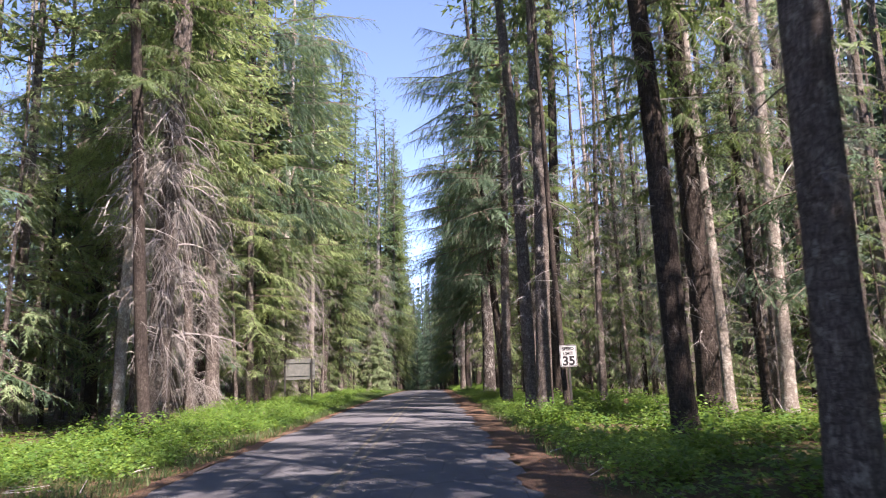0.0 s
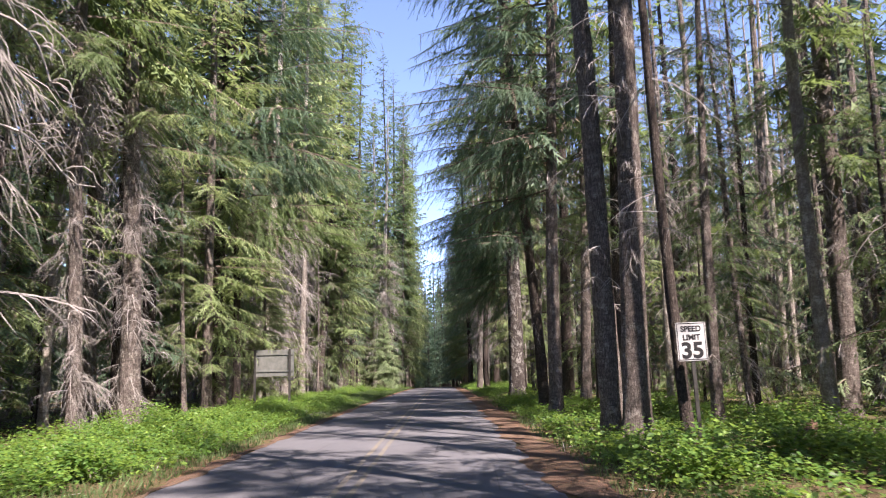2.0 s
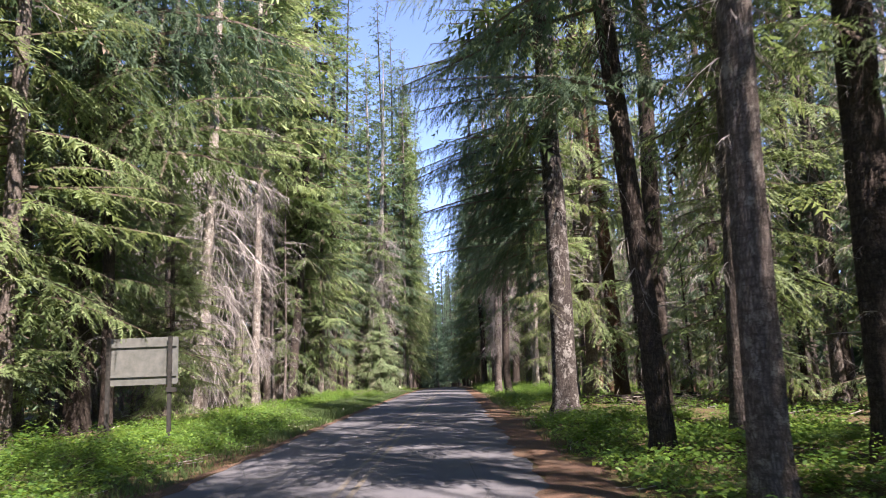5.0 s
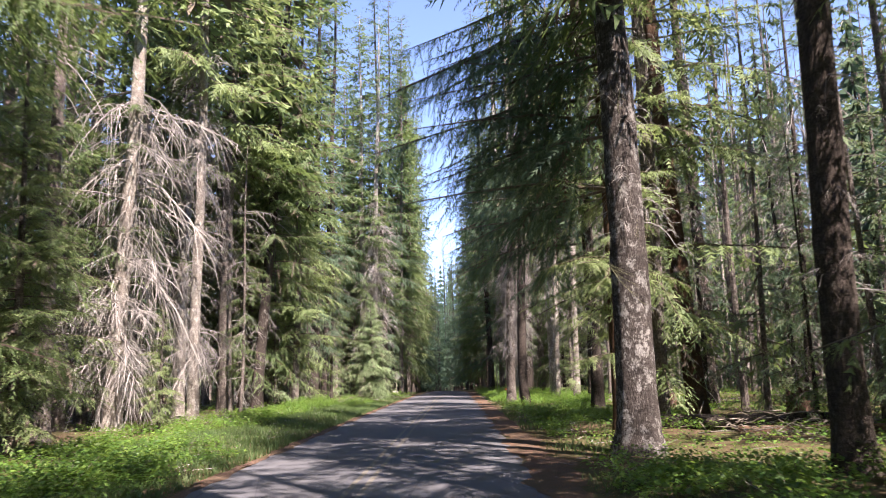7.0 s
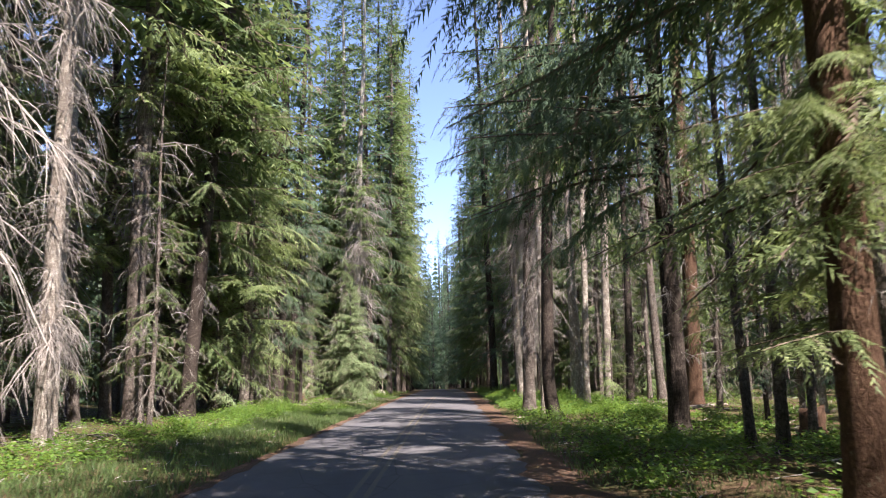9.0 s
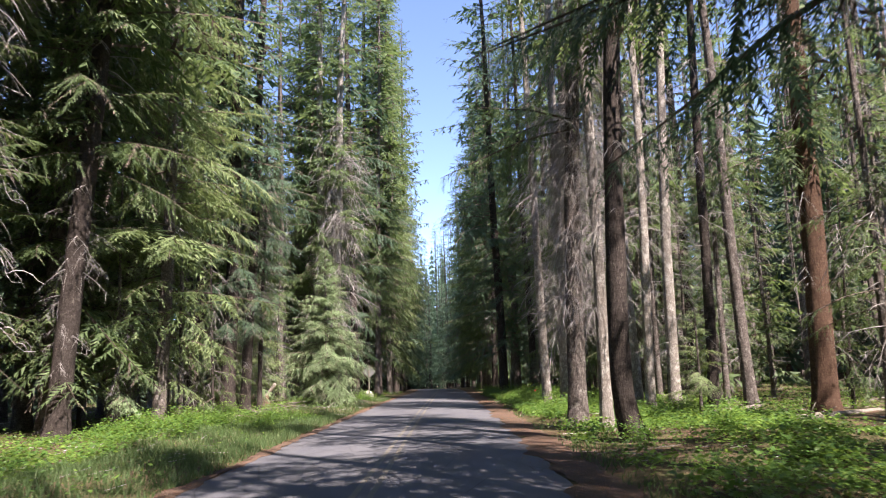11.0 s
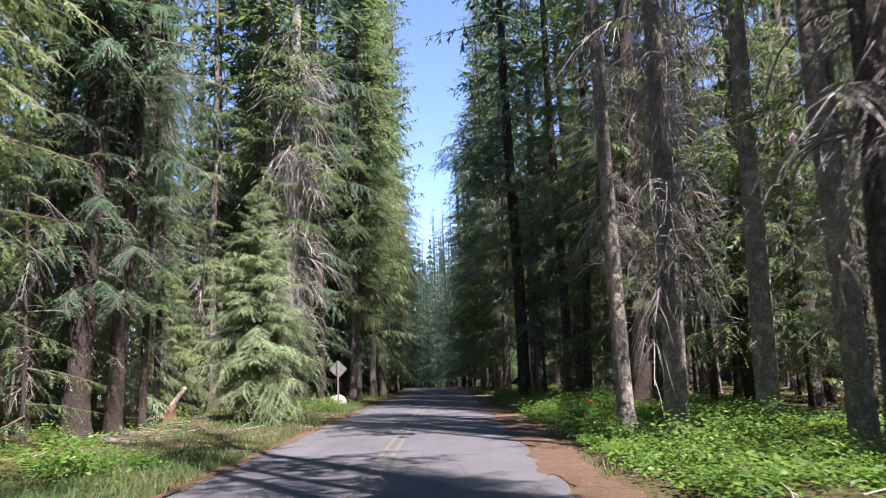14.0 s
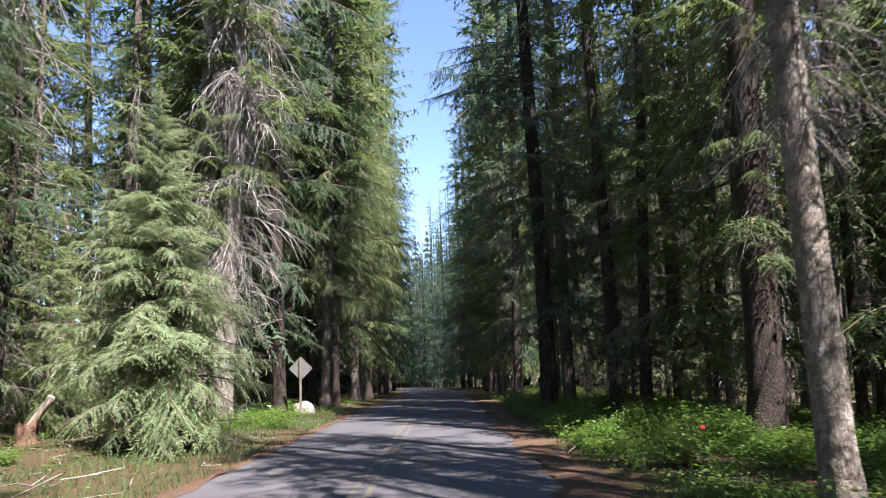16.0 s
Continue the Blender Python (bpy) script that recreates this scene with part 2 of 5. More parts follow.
def part(name, data, parent, label=""):
    ob = new(name, data)
    ob.parent = parent
    return tagged(ob, label=label) if label else ob


def bm_mesh(name, bm, material, smooth=False):
    me = bpy.data.meshes.new(name)
    bm.normal_update()
    bm.to_mesh(me)
    bm.free()
    me.materials.append(material)
    for p in me.polygons:
        p.use_smooth = smooth
    return me


def box_mesh(name, size, centre, material, bevel=0.004):
    bm = bmesh.new()
    bmesh.ops.create_cube(bm, size=1)
    bmesh.ops.scale(bm, vec=size, verts=bm.verts)
    bmesh.ops.translate(bm, vec=centre, verts=bm.verts)
    if bevel:
        bmesh.ops.bevel(bm, geom=bm.edges[:], offset=bevel, segments=2, affect="EDGES")
    return bm_mesh(name, bm, material)


def tube(points, radii, sides, wobble=0.0, r=None):
    """Corners and triangles of a round, tapering tube along points, closed at both ends."""
    points, radii = np.asarray(points, float), np.asarray(radii, float)
    n = len(points)
    d = np.gradient(points, axis=0)
    d /= np.linalg.norm(d, axis=1)[:, None] + 1e-9
    ref = np.where(np.abs(d[:, 2:3]) > 0.9, np.array([[1.0, 0, 0]]), np.array([[0, 0, 1.0]]))
    u = np.cross(ref, d)
    u /= np.linalg.norm(u, axis=1)[:, None] + 1e-9
    w = np.cross(d, u)
    a = np.arange(sides) / sides * 2 * np.pi
    rr = radii[:, None] * np.ones(sides)[None, :]
    if wobble and r is not None:
        rr = rr * (1 + wobble * r.normal(size=rr.shape))
    ring = points[:, None, :] + rr[..., None] * (np.cos(a)[None, :, None] * u[:, None, :] + np.sin(a)[None, :, None] * w[:, None, :])
    V = np.concatenate([ring.reshape(-1, 3), points[:1], points[-1:]])
    i, j = np.meshgrid(np.arange(n - 1), np.arange(sides), indexing="ij")
    p0, p1 = (i * sides + j).ravel(), (i * sides + (j + 1) % sides).ravel()
    p2, p3 = p0 + sides, p1 + sides
    T = np.concatenate([np.stack([p0, p1, p3], 1), np.stack([p0, p3, p2], 1)])
    k = np.arange(sides)
    T = np.concatenate([T, np.stack([(k + 1) % sides, k, np.full(sides, n * sides)], 1),
                        np.stack([(n - 1) * sides + k, (n - 1) * sides + (k + 1) % sides, np.full(sides, n * sides + 1)], 1)])
    return V, T


def joined(pieces):
    V, T, base = [], [], 0
    for v, t in pieces:
        V.append(v)
        T.append(t + base)
        base += len(v)
    return np.concatenate(V), np.concatenate(T)


# ---------------------------------------------------------------- boughs and dead branches, one metre long, along +x
def bough_template(r, pairs, teeth, tooth, hang=0.0, fill=0.7):
    """A bough: a stem with flat, comb-like fronds on both sides; each frond hangs together as one piece."""
    droop = r.uniform(0.10, 0.28) + 0.10 * hang

    def spine(s):
        return np.array([s, 0.05 * math.sin(4 * s + 9 * droop), 0.22 * s - (droop + 0.14) * s * s + 0.08 * s ** 4])

    marks = (0, 0.35, 0.7, 1.0) if pairs > 10 else (0, 0.5, 1.0) if pairs > 6 else (0, 1.0)
    pieces = [tube([spine(s) for s in marks], np.linspace(0.011, 0.002, len(marks)), 3)]
    slots = [np.ones(len(pieces[0][1]), int)]
    n = teeth
    k = np.arange(n)
    q = np.stack([k / n, (k + fill) / n], 1).ravel()
    qm = (k + 0.9) / n
    for i in range(pairs):
        s = 0.14 + 0.86 * (i + r.uniform(-0.3, 0.3)) / pairs
        for side in (-1, 1):
            if r.random() < 0.05:
                continue
            reach = (0.40 * (1.05 - s) ** 0.7 + 0.06) * r.uniform(0.35, 1.3) * (0.8 if hang else 1)
            ang = side * radians(r.uniform(28, 78))
            d = np.array([math.cos(ang), math.sin(ang), r.uniform(-0.42, 0.16) - hang * r.uniform(0.4, 1.3)])
            d /= np.linalg.norm(d)
            flat = np.array([0, 0, 1.0]) + r.normal(size=3) * 0.50 + np.array([d[0], d[1], 0]) * 0.8 * hang
            across = np.cross(d, flat)
            across /= np.linalg.norm(across)
            sag = np.array([0, 0, -0.30 * reach])
            p = spine(s)
            axis = p + q[:, None] * d * reach + (q ** 2)[:, None] * sag
            at = p + qm[:, None] * d * reach + (qm ** 2)[:, None] * sag
            out = tooth * reach * (1.05 - 0.75 * qm)[:, None] * r.uniform(0.4, 1.45, (n, 1))
            low = np.array([0, 0, -0.35]) + r.normal(size=(n, 3)) * 0.28
            t1 = at + (across + r.uniform(0.2, 0.95, (n, 1)) * d + low) * out
            t2 = at + (-across + r.uniform(0.2, 0.95, (n, 1)) * d + low) * out * r.uniform(0.6, 1.25, (n, 1))
            T = np.concatenate([np.stack([2 * k, 2 * k + 1, 2 * n + k], 1), np.stack([2 * k + 1, 2 * k, 3 * n + k], 1)])
            pieces.append((np.concatenate([axis, t1, t2]), T))
            slots.append(np.full(len(T), 1 if r.random() < 0.07 else 0))
    V, T = joined(pieces)
    return V, T, np.concatenate(slots)


def dead_template(r, twigs, droop, fine):
    pts = [np.array([s, 0.06 * math.sin(3 * s + droop * 7), 0.12 * s - droop * s ** 1.6]) for s in np.linspace(0, 1, 4)]
    pieces = [tube(pts, np.linspace(0.014, 0.004, 4), 3)]
    for i in range(twigs):
        s = r.uniform(0.15, 1.0)
        p = np.array([s, 0.06 * math.sin(3 * s + droop * 7), 0.12 * s - droop * s ** 1.6])
        ang = r.choice([-1, 1]) * radians(r.uniform(20, 85))
        reach = r.uniform(0.15, 0.5) * (1.2 - 0.6 * s)
        d = np.array([math.cos(ang), math.sin(ang), r.uniform(-0.9, 0.25) - droop])
        m = p + d * reach * 0.55
        e = m + (d + np.array([0, 0, -0.8 * droop - 0.2])) * reach * 0.5
        w = np.cross(d, r.normal(size=3))
        w *= fine * 0.0038 / (np.linalg.norm(w) + 1e-9)
        pieces.append((np.array([p + w, p - w, m + w * 0.8, m - w * 0.8, e]), np.array([[0, 1, 3], [0, 3, 2], [2, 3, 4]])))
    return joined(pieces)


def hook_template(r):
    """A bare limb that arches down and curls up again at its tip, with hooked side twigs."""
    def line(length, sides_way, n, curl):
        s = np.linspace(0, 1, n)
        pitch = np.interp(s, [0, 0.25, 0.62, 0.8, 1.0], [0.35, -0.35, -1.35 * curl, -0.9 * curl, 0.5])
        step = length / (n - 1)
        x = np.concatenate([[0], np.cumsum(np.cos(pitch[:-1]) * step)])
        z = np.concatenate([[0], np.cumsum(np.sin(pitch[:-1]) * step)])
        c, w = math.cos(sides_way), math.sin(sides_way)
        wave = 0.03 * length * np.sin(5 * s + r.uniform(0, 6))
        return np.stack([x * c - wave * w, x * w + wave * c, z], 1)

    main = line(1.0, 0.0, 10, r.uniform(0.8, 1.15))
    pieces = [tube(main, np.linspace(0.011, 0.003, 10), 4)]
    for i in range(7):
        k = int(r.integers(2, 9))
        twig = line(r.uniform(0.18, 0.5), r.choice([-1, 1]) * r.uniform(0.4, 1.5), 6, r.uniform(0.7, 1.2))
        pieces.append(tube(twig + main[k], np.linspace(0.006, 0.0018, 6), 3))
    return joined(pieces)


tr_ = np.random.default_rng(5)
BOUGH_NEAR = [bough_template(tr_, 24, 10, 0.18, (0, 0.1, 0.4, 0.7)[i], 0.6) for i in range(4)]
BOUGH_BIG = [bough_template(tr_, 34, 15, 0.11, (0.1, 0.4, 0.7)[i], 0.62) for i in range(3)]
BOUGH_HANG = [bough_template(tr_, 44, 18, 0.09, (0.3, 0.55, 0.76)[i], 0.65) for i in range(3)]
BOUGH_MID = [bough_template(tr_, 14, 6, 0.27, (0, 0.2, 0.5, 0.3)[i], 0.72) for i in range(4)]
BOUGH_WALL = [bough_template(tr_, 18, 9, 0.17, (0, 0.2, 0.5, 0.3)[i], 0.74) for i in range(4)]
BOUGH_LITE = [bough_template(tr_, 13, 7, 0.21, (0.1, 0.3, 0.5, 0.7)[i], 0.68) for i in range(4)]
BOUGH_FAR = [bough_template(tr_, 6, 2, 0.48, 0.2, 0.85) for _ in range(4)]
DEAD = [dead_template(tr_, 15, d, 1.0) for d in (0.15, 0.35, 0.55, 0.8)]
DEAD_LIGHT = [dead_template(tr_, 10, d, 1.3) for d in (0.15, 0.4, 0.7, 1.0)]
HOOKS = [hook_template(tr_) for _ in range(4)]
DEAD_DROOP = [dead_template(tr_, 26, d, 1.0) for d in (0.35, 0.6, 0.95, 1.4)]


def scatter(templates, roots, yaw, pitch, size, r, side_size=None):
    """Copies of the templates at the roots, turned and scaled, as one set of arrays."""
    V, T, S, base = [], [], [], 0
    pick = r.integers(0, len(templates), len(roots))
    for i, k in enumerate(pick):
        tpl = templates[k]
        v = tpl[0]
        cy, sy, cp, sp = math.cos(yaw[i]), math.sin(yaw[i]), math.cos(pitch[i]), math.sin(pitch[i])
        x, y, z = v[:, 0] * size[i], v[:, 1] * size[i] * (side_size if side_size else 1), v[:, 2] * size[i]
        x, z = x * cp - z * sp, x * sp + z * cp
        V.append(np.stack([x * cy - y * sy, x * sy + y * cy, z], 1) + roots[i])
        T.append(tpl[1] + base)
        S.append(tpl[2] if len(tpl) > 2 else np.zeros(len(tpl[1]), int))
        base += len(v)
    return np.concatenate(V), np.concatenate(T), np.concatenate(S)


class Stem:
    """The line of a trunk: where its middle is at each height, and how thick it is."""

    def __init__(self, height, d, lean, bow, r, sweep=0.0):
        self.h, self.d = height, d
        self.lx, self.ly = math.tan(radians(lean)), r.uniform(-0.012, 0.012)
        self.bow, self.ph, self.sweep = bow, r.uniform(0, 6.28), sweep

    def at(self, z):
        z = np.asarray(z, float)
        x = self.lx * z + self.bow * np.sin(z * 0.32 + self.ph) - self.bow * math.sin(self.ph) + self.sweep * np.exp(-np.maximum(z, 0) / 0.8)
        y = self.ly * z + 0.6 * self.bow * np.sin(z * 0.27 + 2 * self.ph) - 0.6 * self.bow * math.sin(2 * self.ph)
        return np.stack([x, y, z], -1)

    def radius(self, z):
        z = np.asarray(z, float)
        return 0.5 * self.d * (np.maximum(1 - z / self.h, 0.0) ** 0.75) * (1 + 0.42 * np.exp(-np.maximum(z, 0) / 0.35)) + 0.008


def trunk_mesh(stem, material, sides, r):
    z = np.concatenate([np.linspace(-0.3, 1.2, 9), np.linspace(1.5, 14, 26), np.linspace(15, stem.h, 10)]) if sides > 10 else \
        np.concatenate([np.linspace(-0.3, 1.0, 4), np.linspace(2, stem.h, 9)])
    z = z[z <= stem.h]
    V, T = tube(stem.at(z), stem.radius(z), sides)
    if sides > 10:
        n = len(z)
        a = np.arange(sides) / sides * 2 * np.pi
        flute = 1 + 0.05 * np.sin(5 * a + r.uniform(0, 6))[None, :] * np.exp(-np.maximum(z, 0) / 1.2)[:, None] * 2.2 + r.normal(size=(n, sides)) * 0.028
        mid = np.repeat(stem.at(z), sides, axis=0)
        V[:n * sides] = mid + (V[:n * sides] - mid) * flute.reshape(-1, 1)
    return tri_mesh("trunk", V, T, [material], smooth=True)


def crown_arrays(stem, base, reach, boughs, r, near, keep=1.0, low_cut=8.5, power=0.75, mid=None):
    """Boughs round the stem from base up to the top; the low ones in full detail where near is set."""
    u = (np.arange(boughs) + r.uniform(0, 1, boughs)) / boughs
    z = base + (stem.h - base) * u ** 0.92
    rel = (z - base) / (stem.h - base)
    size = reach * (1 - rel) ** power * r.uniform(0.55, 1.15, boughs) + 0.25
    size *= np.where(rel < 0.12, r.uniform(0.5, 1.0, boughs), 1)
    yaw = r.uniform(0, 2 * np.pi, boughs)
    pitch = 0.6 * rel - 0.25 + r.normal(size=boughs) * 0.10
    keep = (z < 12) | (r.random(boughs) < keep)
    z, rel, size, yaw, pitch = z[keep], rel[keep], size[keep], yaw[keep], pitch[keep]
    roots = stem.at(z)
    out = []
    low, high = z < (low_cut if near else 0.0), z > 17.5
    big = size > 3.0
    for sel, tpl in ((low & ~big, BOUGH_NEAR), (low & big, BOUGH_BIG), (~low & ~high, mid or BOUGH_MID), (high, BOUGH_FAR)):
        if sel.any():
            out.append(scatter(tpl, roots[sel], yaw[sel], pitch[sel], size[sel], r))
    V, T = joined([(a, b) for a, b, _ in out])
    return V, T, np.concatenate([c for _, _, c in out])


def skirts(stem, base, reach, levels, points, r, power=0.75, thin=1.0):
    """Ragged, drooping whorls of short twigs round the stem, the dense inner part of a crown."""
    V, T = [], []
    k = np.arange(points)
    for i in range(levels):
        u = (i + r.uniform(0, 1)) / levels
        z = base + (stem.h - base) * u
        c = stem.at(z)
        R = (reach * (1 - u) ** power + 0.25) * thin * np.where(k % 2 == 0, r.uniform(0.45, 1.3, points), r.uniform(0.06, 0.3, points))
        a = k / points * 2 * np.pi + r.uniform(0, 6.28) + r.normal(size=points) * 0.08
        rim = np.stack([c[0] + R * np.cos(a), c[1] + R * np.sin(a), z - 0.38 * R + r.normal(size=points) * 0.22], 1)
        top = np.repeat((c + np.array([0, 0, 0.25 + 0.1 * reach * thin]))[None, :], points, axis=0)
        V.append(np.stack([top, rim, np.roll(rim, -1, axis=0)], 1).reshape(-1, 3))
    V = np.concatenate(V)
    return V, np.arange(len(V)).reshape(-1, 3)


def dead_arrays(stem, lo, hi, count, reach, r, drooping=False, light=False):
    z = r.uniform(lo, hi, count)
    size = reach * r.uniform(0.35, 1.1, count) * (0.55 + 0.45 * (z - lo) / max(hi - lo, 0.1))
    yaw = r.uniform(0, 2 * np.pi, count)
    if drooping:
        tiers = r.uniform(lo, hi, max(count // 9, 3))
        at = r.integers(0, len(tiers), count)
        z = np.where(r.random(count) < 0.6, np.clip(tiers[at] + r.normal(size=count) * 0.25, lo, hi), z)
        yaw = np.where(r.random(count) < 0.6, (tiers * 7.7)[at] + r.normal(size=count) * 0.4, yaw)
    pitch = r.normal(size=count) * 0.2 - 0.1
    V, T, _ = scatter(DEAD_LIGHT if light else DEAD_DROOP if drooping else DEAD, stem.at(z), yaw, pitch, size, r)
    return V, T


def dip(y):
    """How far the land has dropped along the gently curving road; it falls evenly far ahead."""
    y = np.clip(y, 0.0, 420.0)
    near = np.minimum(y, 215.0)
    return 7.5e-5 * near ** 2 + 0.03225 * (y - near)


def bend(y):
    """How far the road has swung to the left."""
    return -0.0006 * np.clip(np.minimum(y, 420.0) - 150.0, 0, None) ** 2


seed_box = [100]


def fir(x, y, d, lean=0.0, height=38.0, crown=7.5, reach=3.2, boughs=140, dead=(2.0, 14.0, 66), dead_reach=1.7, drooping=False,
        bark_mat=None, needles=None, near=True, label="", bow=0.06, lichen=0, sweep=0.0, over=None, power=0.6, full=False, shade=None, hooks=None):
    """A conifer: a trunk, its crown of boughs, and the bare branches under it."""
    seed_box[0] += 1
    r = np.random.default_rng(seed_box[0])
    bark_mat, needles = bark_mat or M_BARK, needles or M_NEEDLE
    near = near and -13.6 < x < 9.6
    if x < -3 and y > 40 and height == 38.0:
        height, power, boughs = 47.0, 0.42, int(boughs * 1.12)
    tree = new("fir_tree")
    stem = Stem(height * r.uniform(0.93, 1.07), d, lean, bow, r, sweep)
    part("trunk", trunk_mesh(stem, bark_mat, 18 if near else 8, r), tree)
    if boughs:
        V, T, S = crown_arrays(stem, crown, reach, boughs, r, near, low_cut=13.0 if x < 0 else 9.0, keep=(0.55 if y < 26 else 0.6 if y < 52 else 0.3 if y < 102 else 0.6) if x > 3 and y < 118 and not full else 1.0, power=power)
        # shade boughs take the darker needles: their shade is in the colour
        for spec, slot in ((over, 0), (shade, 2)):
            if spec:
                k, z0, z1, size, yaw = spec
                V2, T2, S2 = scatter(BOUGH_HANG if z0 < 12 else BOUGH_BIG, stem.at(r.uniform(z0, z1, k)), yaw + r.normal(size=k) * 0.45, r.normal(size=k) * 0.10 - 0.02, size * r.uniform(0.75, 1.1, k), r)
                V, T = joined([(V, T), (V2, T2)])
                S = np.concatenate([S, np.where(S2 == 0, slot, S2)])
        part("crown", tri_mesh("crown", V, T, [needles, M_DRY, M_NEEDLE_BLUE_SHADE], S), tree)
    if dead and dead[2]:
        V, T = dead_arrays(stem, dead[0], dead[1], dead[2], dead_reach, r, drooping)
        part("dead_wood", tri_mesh("dead_wood", V, T, [M_TWIG]), tree, "bare grey dead branches")["kind"] = "stuff"
    if hooks:
        k, z0, z1, size = hooks
        V, T, _ = scatter(HOOKS, stem.at(r.uniform(z0, z1, k)), r.uniform(0, 6.28, k), r.normal(size=k) * 0.15 + 0.1, size * r.uniform(0.5, 1.1, k), r)
        part("bare_limb", tri_mesh("bare_limb", V, T, [M_TWIG], smooth=True), tree, "pale bare limbs curling up at the tips")["kind"] = "stuff"
    if lichen:
        zz = r.uniform(dead[0] + 1, dead[1], lichen)
        roots = stem.at(zz) + np.stack([r.normal(size=lichen) * 0.5, r.normal(size=lichen) * 0.5, np.zeros(lichen)], 1)
        V, T, _ = scatter(DEAD_DROOP, roots, r.uniform(0, 6.28, lichen), np.full(lichen, -1.2), r.uniform(0.3, 0.8, lichen), r, 0.5)
        part("lichen", tri_mesh("lichen", V, T, [M_LICHEN]), tree, "pale hanging beard lichen")["kind"] = "stuff"
    tree.location = (x, y, -float(dip(y)))
    tree.rotation_euler = (0, 0, 0)
    tagged(tree, label or "tall grey-barked fir with bare lower branches", "tree", "roadside firs")
    return tree


# ---------------------------------------------------------------- ground, road


def lift(x, y):
    """Height of the forest floor beside the road."""
    away = np.clip((np.abs(x - bend(y)) - 3.6) / 2.5, 0, 1)
    bumps = 0.10 * np.sin(x * 0.9 + 0.31 * y) + 0.09 * np.sin(0.47 * y - 0.6 * x) + 0.05 * np.sin(1.9 * x + 1.3 * y)
    return -0.045 + away * (0.13 + bumps * 0.7) - dip(y)


def ground_sheet():
    xs = np.concatenate([[-900, -500, -250, -120, -70, -45], np.arange(-32, -12, 2.0), np.arange(-12, 12.1, 0.5), np.arange(14, 33, 2.0), [45, 70, 120, 250, 500, 900]])
    ys = np.concatenate([[-600, -250, -100, -50], np.arange(-30, 180, 1.0), np.arange(180, 360, 6.0), [400, 500, 700, 1000, 1600]])
    X, Y = np.meshgrid(xs, ys)
    Z = lift(X, Y)
    nx, ny = len(xs), len(ys)
    i, j = np.meshgrid(np.arange(ny - 1), np.arange(nx - 1), indexing="ij")
    p = (i * nx + j).ravel()
    T = np.concatenate([np.stack([p, p + 1, p + nx + 1], 1), np.stack([p, p + nx + 1, p + nx], 1)])
    ob = new("ground", tri_mesh("ground", np.stack([X, Y, Z], -1).reshape(-1, 3), T, [M_GROUND], smooth=True))
    tagged(ob, "brown forest floor with moss and dry needles", "ground", kind="structure")


def strip(name, y0, y1, step, columns, edge, material, r):
    """A long strip; edge(y) gives the x of its left and right border, columns the heights across."""
    ys = np.arange(y0, y1 + step, step)
    k = len(columns)
    L, R = edge(ys)
    u = np.linspace(0, 1, k)
    X = L[:, None] + (R - L)[:, None] * u[None, :] + bend(ys)[:, None]
    Z = np.tile(np.asarray(columns)[None, :], (len(ys), 1)) - dip(ys)[:, None]
    V = np.stack([X, np.tile(ys[:, None], (1, k)), Z], -1).reshape(-1, 3)
    i, j = np.meshgrid(np.arange(len(ys) - 1), np.arange(k - 1), indexing="ij")
    p = (i * k + j).ravel()
    T = np.concatenate([np.stack([p, p + 1, p + k + 1], 1), np.stack([p, p + k + 1, p + k], 1)])
    return new(name, tri_mesh(name, V, T, [material], smooth=True))


ground_sheet()


def ragged(c, amp, seed):
    def at(y):
        return c + amp * (np.sin(0.9 * y + seed) * 0.4 + np.sin(2.3 * y + 2 * seed) * 0.35 + np.sin(5.1 * y + 3 * seed) * 0.25)
    return at


el, er = ragged(-3.12, 0.08, 1.0), ragged(3.18, 0.08, 4.0)
road = strip("road", -40, 299, 0.5, [-0.03, 0.0, 0.015, 0.03, 0.015, 0.0, -0.03], lambda y: (el(y), er(y)), M_ASPHALT, rng)
tagged(road, "worn grey asphalt two-lane forest road", "road", kind="structure")
for n_, c_ in (("centre_line", -0.13), ("centre_line", 0.13)):
    ln = strip(n_, -40, 298, 1.0, [0.0335, 0.0345, 0.0335], lambda y, c=c_: (np.full_like(y, c - 0.05), np.full_like(y, c + 0.05)), M_YELLOW, rng)
    tagged(ln, "faded yellow centre line on the asphalt", "road marking", kind="structure")
lo_, hi_ = ragged(3.1, 0.3, 7.0), ragged(4.1, 0.4, 2.0)
sh = strip("shoulder", -40, 300, 0.35, [-0.020, -0.002, 0.004, 0.0, -0.035], lambda y: (lo_(y), hi_(y)), M_LITTER, rng)
tagged(sh, "red-brown dry needle litter along the road edge", "road shoulder", kind="structure")
lo2_, hi2_ = ragged(-3.32, 0.22, 5.0), ragged(-3.04, 0.16, 3.0)
sh2 = strip("shoulder", -40, 300, 0.35, [-0.035, -0.004, 0.004, -0.002, -0.020], lambda y: (lo2_(y), hi2_(y)), M_LITTER, rng)
tagged(sh2, "red-brown dry needle litter along the road edge", "road shoulder", kind="structure")

# ---------------------------------------------------------------- firs, right of the road
DARK, PALE, RED = M_BARK_DARK, M_BARK_PALE, M_BARK_RED
L_DARK = "dark-barked fir standing close to the road"
L_PALE = "slender fir with pale lichen-spotted bark"
fir(5.55, 7.2, 0.50, -0.7, bark_mat=M_BARK, dead=(3, 9, 12), label=L_DARK)
fir(7.12, 16.6, 0.55, -2.0, bark_mat=DARK, label=L_DARK)
fir(9.0, 20.0, 0.66, -0.2, bark_mat=DARK, label=L_DARK)
